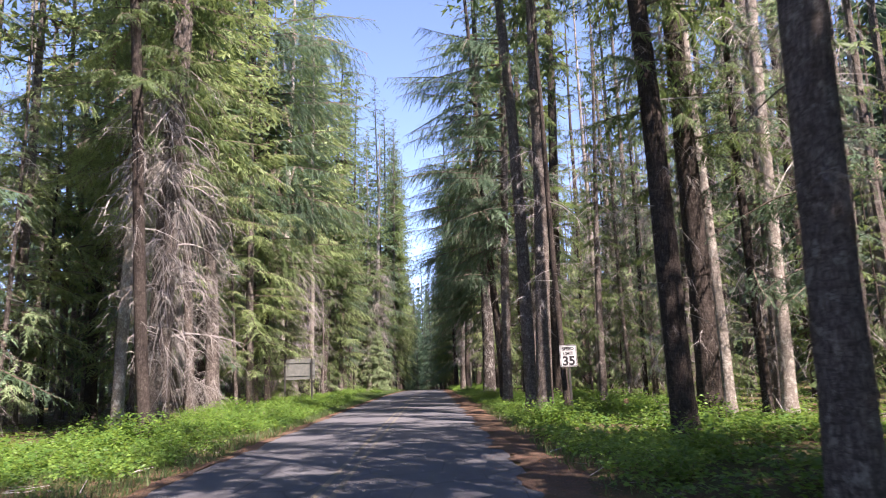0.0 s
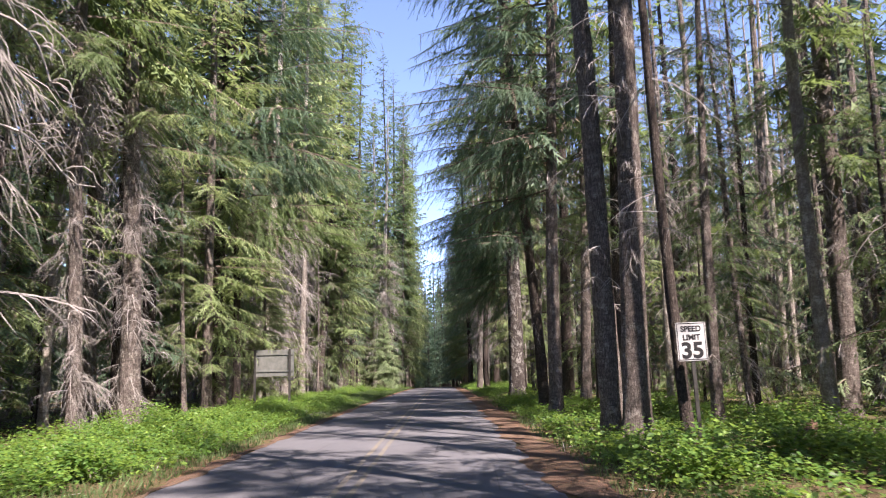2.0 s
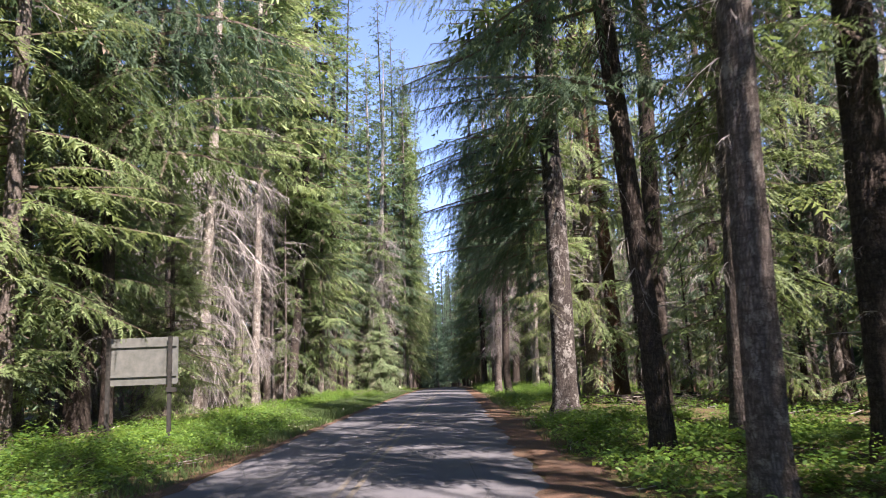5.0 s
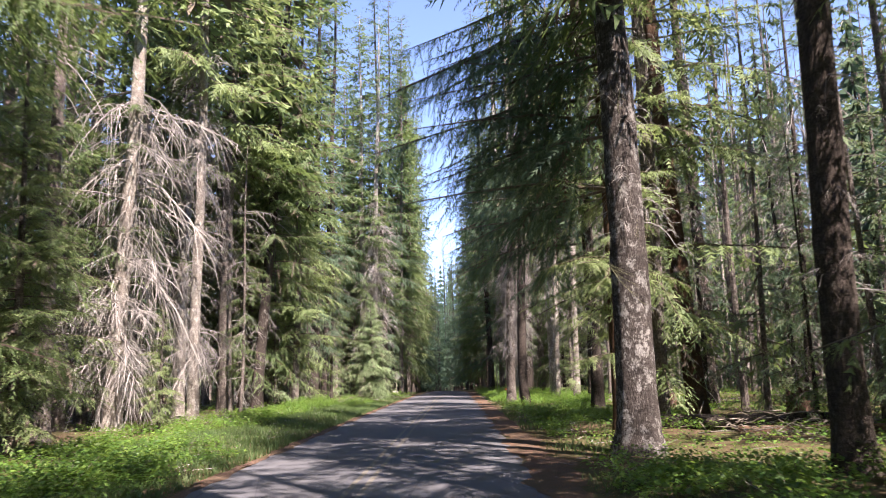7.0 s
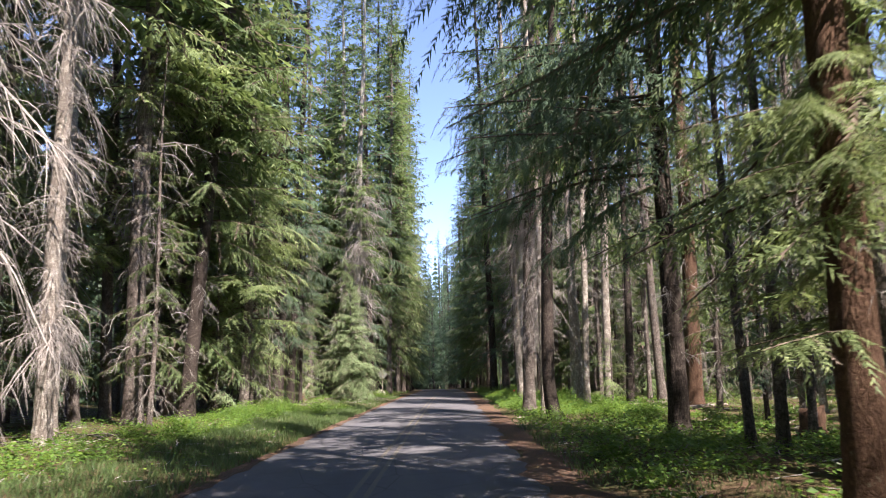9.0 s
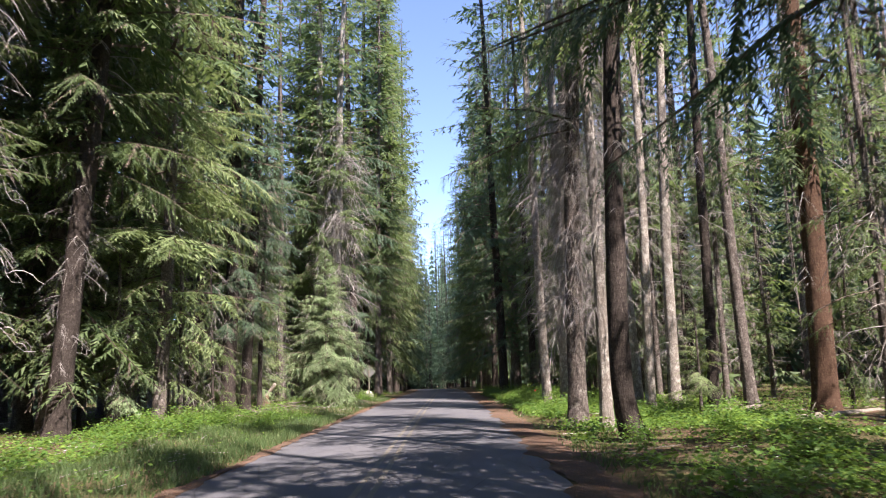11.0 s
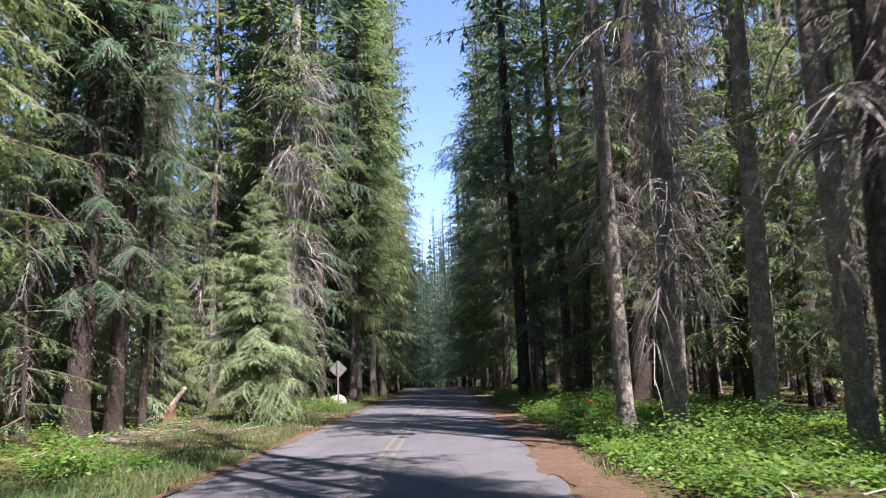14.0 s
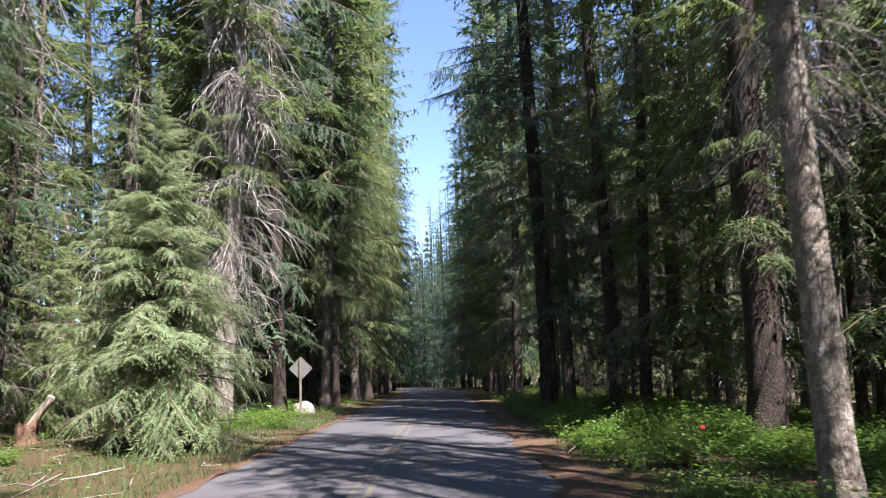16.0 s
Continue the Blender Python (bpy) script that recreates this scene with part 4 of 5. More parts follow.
while count < 88:
    side = fr.choice([-1, 1], p=[0.42, 0.58])
    x, y = side * fr.uniform(11.0, 25.0), fr.uniform(4, 160)
    if side > 0 and 60 < y < 112 and x < 26 and fr.random() < 0.45 or clearing(x, y):
        continue
    if free(x, y, 2.3):
        plant(MIDS, x, y, fr, done_m)
        count += 1
# shaded understory between the trunks
done_u, count = set(), 0
for x, y in ((19, 39), (16, 47), (20, 8), (22, 17), (17, 58), (20, 66), (13, 117), (17, 112), (11, 122), (10, 112), (12.5, 107), (9.6, 127)):
    if free(x, y, 1.2) and not clearing(x, y):
        plant(WALLS, x, y, fr, done_w, 0.9, int(fr.choice([0, 1, 1])))
# left infill, again with light needles coloured as if sunlit
for x, y in ((-13, 91), (-15.5, 96), (-17, 104), (-14, 112), (-16, 117), (-10.5, 128)):
    plant(WALLS, x, y, fr, done_w, 1.0, int(fr.choice([0, 2])))
while count < 84:
    side = fr.choice([-1, 1], p=[0.38, 0.62])
    x, y = side * fr.uniform(9.5, 18.5), fr.uniform(6, 155)
    if side > 0 and clearing(x, y) and x < 18 or not free(x, y, 1.5):
        continue
    plant(UNDER, x, y, fr, done_u)
    count += 1
# the far woods and the belt that closes the place
count = 0
while count < 360:
    a = fr.random()
    if a < 0.40:
        x, y = fr.choice([-1, 1]) * fr.uniform(9.0, 55.0), fr.uniform(160, 330)
        x += float(bend(y))
    elif a < 0.84:
        x, y = fr.choice([-1, 1]) * fr.uniform(37, 56.0), fr.uniform(0, 170)
    elif a < 0.93:
        x, y = fr.uniform(-40, 40), fr.uniform(300, 350)
    else:
        x, y = fr.choice([-1, 1]) * fr.uniform(7, 45.0), fr.uniform(-35, -4)
    if free(x, y, 2.0):
        plant_far(x, y, fr)
        count += 1
for i in range(150):
    x, y = fr.choice([-1, 1]) * fr.uniform(30, 44), fr.uniform(5, 170)
    plant_far(x, y, fr, int(fr.integers(5, 7)))
for i in range(170):
    x, y = fr.choice([-1, 1], p=[0.35, 0.65]) * fr.uniform(30, 58), fr.uniform(-20, 190)
    if free(x, y, 1.6):
        plant_far(x, y, fr, int(fr.integers(0, 5)))
for i in range(110):
    x, y = fr.choice([-1, 1]) * fr.uniform(10, 34), fr.uniform(156, 205)
    x += float(bend(y))
    if free(x, y, 1.4):
        plant_far(x, y, fr)
for i in range(50):
    x, y = fr.choice([-1, 1]) * fr.uniform(7, 40), fr.uniform(-38, -3)
    if free(x, y, 1.8):
        plant_far(x, y, fr, int(fr.integers(0, 5)))
for i in range(22):
    plant_far(-22.0 + 0.85 * i + fr.uniform(-0.4, 0.4), fr.uniform(303, 340), fr, int(fr.integers(7, 10)))
for i in range(90):
    plant_far(fr.uniform(-40, 16), fr.uniform(296, 345), fr)

# slim trunks with sparse crowns, deeper in the stand
def slim_arrays(seed, height, d, crown, reach, boughs, dead):
    r = np.random.default_rng(seed)
    stem = Stem(height, d, r.uniform(-1.5, 1.5), 0.08, r)
    u = (np.arange(boughs) + r.uniform(0, 1, boughs)) / boughs
    V, T, S = scatter(BOUGH_FAR, stem.at(crown + (height - crown) * u), r.uniform(0, 6.28, boughs), -0.3 + 0.5 * u,
                      reach * (1 - u) ** 0.6 * r.uniform(0.6, 1.1, boughs) + 0.3, r)
    z = np.array([-0.2, 0.4, 3, 8, 15, height])
    v, t = tube(stem.at(z), stem.radius(z), 7)
    v2, t2 = dead_arrays(stem, 1.0, min(crown + 9, height), dead, 1.8, r, light=True)
    V, T = joined([(V, T), (v, t), (v2, t2)])
    return V, T, np.concatenate([S, np.full(len(t), 2), np.full(len(t2), 3)])


SLIM = [slim_arrays(360, 32, 0.36, 11, 2.2, 20, 12), slim_arrays(361, 28, 0.28, 10, 2.0, 18, 12), slim_arrays(362, 34, 0.44, 13, 2.4, 20, 12), slim_arrays(363, 22, 0.2, 6, 1.8, 20, 9), slim_arrays(364, 15, 0.18, 1.5, 2.4, 40, 22), slim_arrays(365, 20, 0.22, 2.5, 2.5, 42, 30), slim_arrays(366, 34, 0.42, 6, 2.4, 34, 34)]
slim_pile, count = [], 0
while count < 330:
    x, y = fr.choice([-1, 1], p=[0.35, 0.65]) * fr.uniform(13.0, 38.0), fr.uniform(8, 165)
    if free(x, y, 1.5) and not clearing(x, y):
        v, t, s = SLIM[int(fr.integers(0, 7))]
        a, g = fr.uniform(0, 6.28), fr.uniform(0.85, 1.15)
        co, si = math.cos(a) * g, math.sin(a) * g
        slim_pile.append((np.stack([v[:, 0] * co - v[:, 1] * si + x, v[:, 0] * si + v[:, 1] * co + y, v[:, 2] * g - float(dip(y))], 1), t, s))
        taken.append((x, y))
        count += 1
V, T = joined([(v, t) for v, t, _ in slim_pile])
stand = new("slim_fir_stand", tri_mesh("slim_fir_stand", V, T, [M_NEEDLE, M_DRY, M_BARK, M_TWIG], np.concatenate([s for _, _, s in slim_pile])))
tagged(stand, "crowded slim fir trunks deeper in the forest", "forest", kind="stuff")
V, T = joined([(v, t) for v, t, _ in far_pile])
# the darker needles tone the woods down, as shade put into the colour
woods = new("far_woods", tri_mesh("far_woods", V, T, [M_NEEDLE_BLUE_SHADE, M_BARK_DARK], np.concatenate([s for _, _, s in far_pile])))
tagged(woods, "dense dark green fir woods in the distance", "forest", kind="stuff")


# ---------------------------------------------------------------- undergrowth
def leaf_cards(P, size, r, up=0.8):
    """Folded leaves with a point, one at each place."""
    n = len(P)
    yaw = r.uniform(0, 2 * np.pi, n)
    d = np.stack([np.cos(yaw), np.sin(yaw), r.uniform(-0.5, 0.5, n)], 1)
    nrm = np.array([0, 0, up]) + r.normal(size=(n, 3)) * 0.35
    s = np.cross(d, nrm)
    s /= np.linalg.norm(s, axis=1)[:, None]
    sag = np.zeros((n, 3))
    sag[:, 2] = -0.15 * size
    V = np.empty((n, 4, 3))
    V[:, 0] = P
    V[:, 1] = P + d * size[:, None] * 0.5 + s * size[:, None] * 0.33
    V[:, 2] = P + d * size[:, None] + sag
    V[:, 3] = P + d * size[:, None] * 0.5 - s * size[:, None] * 0.33
    k = np.arange(n) * 4
    return V.reshape(-1, 3), np.concatenate([np.stack([k, k + 1, k + 2], 1), np.stack([k, k + 2, k + 3], 1)])


def shrub(seed, height, width, leaves, leaf):
    r = np.random.default_rng(seed)
    bush = new("shrub")
    stems, P = [], []
    for i in range(6):
        yaw, out = r.uniform(0, 6.28), r.uniform(0.25, 1.0) * width * 0.5
        h = height * r.uniform(0.6, 1.0)
        pts = [np.array([math.cos(yaw) * out * s ** 1.4, math.sin(yaw) * out * s ** 1.4, h * s - 0.05]) for s in (0, 0.4, 0.75, 1)]
        stems.append(tube(pts, [0.009, 0.007, 0.005, 0.002], 3))
        n = leaves // 6
        s = r.uniform(0.3, 1.05, n)
        c = np.stack([math.cos(yaw) * out * s ** 1.4, math.sin(yaw) * out * s ** 1.4, h * s - 0.05], 1)
        P.append(c + r.normal(size=(n, 3)) * np.array([0.14, 0.14, 0.07]) * width)
    P = np.concatenate(P)
    P[:, 2] = np.maximum(P[:, 2], 0.02)
    V, T = leaf_cards(P, leaf * r.uniform(0.6, 1.3, len(P)), r)
    part("foliage", tri_mesh("foliage", V, T, [M_SHRUB]), bush)
    V, T = joined(stems)
    part("stem", tri_mesh("stem", V, T, [M_WOOD]), bush, "thin branching woody stem")
    return tagged(bush, "low bright green leafy shrub on the verge", "shrub", "verge shrubs")


SHRUBS = [shrub(500, 0.7, 1.2, 620, 0.082), shrub(501, 0.95, 1.4, 740, 0.088), shrub(502, 0.45, 1.1, 540, 0.078), shrub(503, 0.6, 1.6, 760, 0.09)]
done_s, sr = set(), np.random.default_rng(9)
n_s, thicket = 0, []
while n_s < 420:
    if n_s < 16:
        x, y = -sr.uniform(6.2, 9.0), sr.uniform(86, 97)
    elif n_s < 100:
        x, y = -sr.uniform(4.4, 8.6), sr.uniform(13, 58)
    elif n_s < 165:
        x, y = sr.uniform(4.6, 9.0), sr.uniform(92, 136)
    elif n_s < 195:
        x, y = -sr.uniform(4.3, 8.0), sr.uniform(19, 37)
    elif n_s < 245:
        x, y = sr.uniform(4.7, 9.0), sr.uniform(6, 52)
    elif sr.random() < 0.5:
        x, y = -sr.uniform(4.6, 9.5), sr.uniform(12, 150)
        if 62 < y < 86 and x > -7.5 or 97 < y < 114 and x > -8.5 and sr.random() < 0.85:
            continue
    else:
        x, y = sr.uniform(4.7, 10.5), sr.uniform(8, 160)
        if 54 < y < 62 or 18 < y < 27 and x > 7.5:
            continue
    if any((x - a) ** 2 + (y - b) ** 2 < 0.3 for a, b in taken[:110]):
        continue
    k, turn = int(sr.integers(0, 4)), sr.uniform(0, 360)
    size = sr.uniform(0.55, 1.15)
    high = size * sr.uniform(0.75, 1.1)
    m = pose(x, y, float(lift(x, y)) - 0.02, 0, 0, turn)
    n_s += 1
    if n_s > 300:
        for ch, slot in zip(SHRUBS[k].children, (0, 1)):
            v = np.empty(len(ch.data.vertices) * 3)
            ch.data.vertices.foreach_get("co", v)
            t = np.empty(len(ch.data.loops), dtype=np.int32)
            ch.data.loops.foreach_get("vertex_index", t)
            v = v.reshape(-1, 3) * (size, size, high)
            c, w = math.cos(radians(turn)), math.sin(radians(turn))
            thicket.append((np.stack([v[:, 0] * c - v[:, 1] * w + x, v[:, 0] * w + v[:, 1] * c + y, v[:, 2] + m.translation.z], 1), t.reshape(-1, 3), np.full(len(t) // 3, slot)))
        continue
    if k in done_s:
        ob = copy_thing(SHRUBS[k], m)
    else:
        done_s.add(k)
        ob = SHRUBS[k]
        ob.matrix_basis = m
    ob.scale = (size, size, high)
V, T = joined([(v, t) for v, t, _ in thicket])
tagged(new("shrub_thicket", tri_mesh("shrub_thicket", V, T, [M_SHRUB, M_WOOD], np.concatenate([k for _, _, k in thicket]))), "scattered low green shrubs under the trees", "shrubs", kind="stuff")


def clumped(n, x0, x1, y0, y1, r, scale=0.35, keep=0.0):
    """Places in clumps on the forest floor."""
    out = []
    while len(out) < n:
        x, y = r.uniform(x0, x1), r.uniform(y0, y1)
        if noise.noise((x * scale, y * scale, 3.7)) + r.uniform(-0.3, 0.3) > keep:
            out.append((x, y))
    P = np.array(out)
    return np.column_stack([P, lift(P[:, 0], P[:, 1])])


gr = np.random.default_rng(21)
P = np.concatenate([clumped(38000, 4.2, 15, 2, 150, gr, 0.35, -0.05), clumped(34000, -15, -3.9, 6, 150, gr, 0.35, -0.05), clumped(16000, 4.4, 11, 90, 130, gr, 0.35, -0.3), clumped(20000, 14, 34, 10, 150, gr, 0.3, -0.2), clumped(12000, -30, -15, 10, 150, gr)])
bare = (P[:, 0] > -8.5) & (P[:, 0] < 0) & (P[:, 1] > 99) & (P[:, 1] < 114) & (gr.random(len(P)) < 0.8)
P = P[~bare]
P = P[~((P[:, 0] > -6.8) & (P[:, 0] < 0) & (P[:, 1] > 58) & (P[:, 1] < 99) & (gr.random(len(P)) < 0.7))]
P[:, 2] += gr.uniform(0.03, 0.30, len(P))
# low leafy plants, a whorl of broad leaves each, dense along both verges
H = np.concatenate([clumped(4600, 4.3, 11, 6, 54, gr, 0.45, -0.12), clumped(2600, 4.5, 11, 62, 92, gr, 0.45, -0.05), clumped(5000, 4.3, 12, 92, 132, gr, 0.45, -0.2),
                    clumped(3600, -9.5, -3.9, 14, 60, gr, 0.45, -0.1), clumped(1500, -11, -6.5, 60, 98, gr, 0.45, 0.05), clumped(900, -11, -5.2, 114, 136, gr, 0.45, 0.0),
                    clumped(3000, 10, 24, 10, 110, gr, 0.35, 0.0)])
tall, broad = gr.uniform(0.10, 0.5, len(H)) * gr.uniform(0.5, 1.0, len(H)), gr.uniform(0.7, 1.5, len(H))
H = np.repeat(np.column_stack([H, tall, broad]), 11, axis=0)
P2 = H[:, :3] + np.column_stack([gr.normal(size=(len(H), 2)) * 0.10 * H[:, 4:], H[:, 3] * gr.uniform(0.45, 1.05, len(H))])
size = np.concatenate([gr.uniform(0.05, 0.115, len(P)), gr.uniform(0.05, 0.11, len(P2)) * H[:, 4]])
V, T = leaf_cards(np.concatenate([P, P2]), size, gr)
tagged(new("undergrowth", tri_mesh("undergrowth", V, T, [M_SHRUB])), "low green herbs and seedlings covering the forest floor", "undergrowth", kind="stuff")


def grass(name, P, hi, r, material, label):
    n = len(P)
    yaw = r.uniform(0, 6.28, n)
    w = r.uniform(0.007, 0.018, n)
    h = hi * r.uniform(0.4, 1.1, n)
    lean = r.normal(size=(n, 2)) * 0.35
    V = np.empty((n, 3, 3))
    V[:, 0] = P + np.stack([np.cos(yaw) * w, np.sin(yaw) * w, np.zeros(n)], 1)
    V[:, 1] = P - np.stack([np.cos(yaw) * w, np.sin(yaw) * w, np.zeros(n)], 1)
    V[:, 2] = P + np.stack([lean[:, 0] * h, lean[:, 1] * h, h], 1)
    tagged(new(name, tri_mesh(name, V.reshape(-1, 3), np.arange(3 * n).reshape(-1, 3), [material])), label, "grass", kind="stuff")


P = np.concatenate([clumped(44000, -8.5, -3.35, 8, 128, gr, 0.3, -0.25), clumped(24000, -7.0, -3.35, 50, 112, gr, 0.3, -0.5), clumped(8000, 3.9, 6.5, 10, 130, gr, 0.4, 0.1)])
P = P[~((P[:, 0] < 0) & (P[:, 1] > 99) & (P[:, 1] < 114) & (gr.random(len(P)) < 0.75))]
grass("grass", P, 0.21, gr, M_GRASS, "soft green verge grass beside the road")
n = 16000
xs = np.where(gr.random(n) < 0.65, gr.normal(size=n) * 0.45 + 3.7, gr.normal(size=n) * 0.22 - 3.3)
P = np.column_stack([xs, gr.uniform(4, 130, n), np.zeros(n)])
P[:, 2] = np.maximum(lift(P[:, 0], P[:, 1]) + dip(P[:, 1]), 0.0) - dip(P[:, 1]) + 0.006
yaw = gr.uniform(0, 6.28, n)
ln = gr.uniform(0.03, 0.16, n)
d = np.stack([np.cos(yaw) * ln, np.sin(yaw) * ln, gr.uniform(-0.003, 0.02, n)], 1)
s = np.stack([-np.sin(yaw), np.cos(yaw), np.zeros(n)], 1) * gr.uniform(0.004, 0.012, n)[:, None]
V = np.empty((n, 3, 3))
V[:, 0], V[:, 1], V[:, 2] = P + s, P - s, P + d
tagged(new("needle_litter", tri_mesh("needle_litter", V.reshape(-1, 3), np.arange(3 * n).reshape(-1, 3), [M_NEEDLE_DEAD])), "scattered dry red needles and twigs on the road edges", "litter", kind="stuff")


# ---------------------------------------------------------------- signs and posts
def text_mesh(text, size, material, width=None):
    """Lettering as a thin solid mesh, centred."""
    cu = bpy.data.curves.new("lettering", "FONT")
    cu.body, cu.size, cu.extrude, cu.align_x, cu.align_y = text, size, 0.002, "CENTER", "CENTER"
    cu.offset = 0.035 * size
    ob = bpy.data.objects.new("lettering", cu)
    scene.collection.objects.link(ob)
    dg = bpy.context.evaluated_depsgraph_get()
    me = bpy.data.meshes.new_from_object(ob.evaluated_get(dg))
    bpy.data.objects.remove(ob)
    xs = [v.co.x for v in me.vertices]
    k = width / (max(xs) - min(xs)) if width else 1
    for v in me.vertices:
        v.co.x *= k
    me.materials.clear()
    me.materials.append(material)
    me.transform(Matrix.Rotation(radians(90), 4, "X"))
    return me


def rounded_plate(w, h, radius, thick, material, name):
    """An upright plate facing -y with rounded corners."""
    bm = bmesh.new()
    ring = []
    for cx, cz, a0 in ((w / 2 - radius, h / 2 - radius, 0), (-w / 2 + radius, h / 2 - radius, 90), (-w / 2 + radius, -h / 2 + radius, 180), (w / 2 - radius, -h / 2 + radius, 270)):
        for k in range(6):
            a = radians(a0 + 18 * k)
            ring.append(bm.verts.new((cx + radius * math.cos(a), 0, cz + radius * math.sin(a))))
    f = bm.faces.new(ring)
    out = bmesh.ops.extrude_face_region(bm, geom=[f])
    bmesh.ops.translate(bm, vec=(0, thick, 0), verts=[v for v in out["geom"] if isinstance(v, bmesh.types.BMVert)])
    bmesh.ops.recalc_face_normals(bm, faces=bm.faces)
    return bm_mesh(name, bm, material)


def frame_ring(w, h, inset, line, material, name):
    """A thin upright border line, raised off its plate."""
    bm = bmesh.new()
    W, H = w / 2 - inset, h / 2 - inset
    outer = [bm.verts.new((x, 0, z)) for x, z in ((-W, -H), (W, -H), (W, H), (-W, H))]
    inner = [bm.verts.new((x, 0, z)) for x, z in ((-W + line, -H + line), (W - line, -H + line), (W - line, H - line), (-W + line, H - line))]
    faces = [bm.faces.new((outer[i], outer[(i + 1) % 4], inner[(i + 1) % 4], inner[i])) for i in range(4)]
    out = bmesh.ops.extrude_face_region(bm, geom=faces)
    bmesh.ops.translate(bm, vec=(0, 0.003, 0), verts=[v for v in out["geom"] if isinstance(v, bmesh.types.BMVert)])
    bmesh.ops.recalc_face_normals(bm, faces=bm.faces)
    return bm_mesh(name, bm, material)


def channel_post(height, w, material, name="post"):
    """A U-shaped steel post with its foot in the ground."""
    bm = bmesh.new()
    t = w * 0.16
    prof = [(-w / 2, 0), (w / 2, 0), (w / 2, w * 0.55), (w / 2 - t, w * 0.55), (w / 2 - t, t), (-w / 2 + t, t), (-w / 2 + t, w * 0.55), (-w / 2, w * 0.55)]
    f = bm.faces.new([bm.verts.new((x, y, -0.25)) for x, y in prof])
    out = bmesh.ops.extrude_face_region(bm, geom=[f])
    bmesh.ops.translate(bm, vec=(0, 0, height + 0.25), verts=[v for v in out["geom"] if isinstance(v, bmesh.types.BMVert)])
    bmesh.ops.recalc_face_normals(bm, faces=bm.faces)
    return bm_mesh(name, bm, material)


def bolt_mesh(radius, material):
    bm = bmesh.new()
    bmesh.ops.create_cone(bm, cap_ends=True, segments=8, radius1=radius, radius2=radius * 0.7, depth=0.012)
    bmesh.ops.rotate(bm, cent=(0, 0, 0), matrix=Matrix.Rotation(radians(90), 3, "X"), verts=bm.verts)
    return bm_mesh("bolt", bm, material)


def speed_sign(x, y, z_mid):
    sign = new("speed_limit_sign")
    sign.location = (x, y, -float(dip(y)))
    part("post", channel_post(z_mid + 0.40, 0.075, M_STEEL), sign)
    plate = part("plate", rounded_plate(0.61, 0.762, 0.04, 0.004, M_SIGN_WHITE, "plate"), sign, "white reflective plate with black lettering")
    plate.location = (0, -0.010, z_mid)
    bd = part("border", frame_ring(0.61, 0.762, 0.016, 0.016, M_SIGN_BLACK, "border"), plate)
    bd.location = (0, -0.0035, 0)
    for word, size, width, dz in (("SPEED", 0.155, 0.42, 0.245), ("LIMIT", 0.155, 0.36, 0.075), ("35", 0.43, 0.44, -0.19)):
        ob = part("lettering", text_mesh(word, size, M_SIGN_BLACK, width), plate, "black sign lettering")
        ob.location = (0, -0.003, dz)
    for dz in (0.335, -0.335):
        part("bolt", bolt_mesh(0.012, M_GALV), plate).location = (0, -0.007, dz)
    sign.rotation_euler = (0, radians(-1.2), radians(4))
    return tagged(sign, "white speed limit sign on a steel post", "road sign")


def panel_sign(x0, x1, y, z0, z1, top):
    """A large sign seen from behind, on two posts."""
    sign = new("guide_sign")
    sign.location = ((x0 + x1) / 2, y, -float(dip(y)))
    w = x1 - x0
    p = part("panel", rounded_plate(w, z1 - z0, 0.06, 0.012, M_SIGN_BACK, "panel"), sign, "dull grey unpainted back of the sign")
    p.location = (0.06, 0.05, (z0 + z1) / 2)
    for px in (-w / 2 + 0.06, w / 2 - 0.16):
        part("post", box_mesh("post", (0.11, 0.09, top + 0.3), (px, 0, (top - 0.3) / 2), M_STEEL, 0.008), sign, "dark square sign post")
    for zz in (z0 + 0.25, z1 - 0.25):
        part("stiffener", box_mesh("stiffener", (w * 0.96, 0.03, 0.05), (0.06, 0.032, zz), M_SIGN_BACK, 0.004), sign)
    part("bracket", box_mesh("bracket", (0.30, 0.10, 0.14), (w / 2 - 0.10, -0.02, z0 - 0.16), M_STEEL, 0.01), sign)
    return tagged(sign, "large grey sign seen from behind on two dark posts", "road sign")


def diamond_sign(x, y, z_mid):
    sign = new("warning_sign")
    sign.location = (x, y, -float(dip(y)))
    plate = part("plate", rounded_plate(0.76, 0.76, 0.05, 0.004, M_SIGN_BACK, "plate"), sign, "pale grey bare metal back of a diamond plate")
    plate.location = (0, 0.05, z_mid)
    plate.rotation_euler = (0, radians(45), 0)
    part("post", box_mesh("post", (0.09, 0.09, z_mid + 0.75), (0, 0, (z_mid + 0.25) / 2), M_WOOD, 0.006), sign, "weathered wooden sign post")
    for dz in (0.2, -0.2):
        part("bolt", bolt_mesh(0.014, M_GALV), sign).location = (0, -0.05, z_mid + dz)
    return tagged(sign, "diamond-shaped warning sign seen from behind on a wooden post", "road sign")


speed_sign(6.5, 26.45, 2.18)
panel_sign(-8.25, -6.25, 50.0, 1.75, 3.1, 3.12)
diamond_sign(-5.17, 125.0, 2.2)


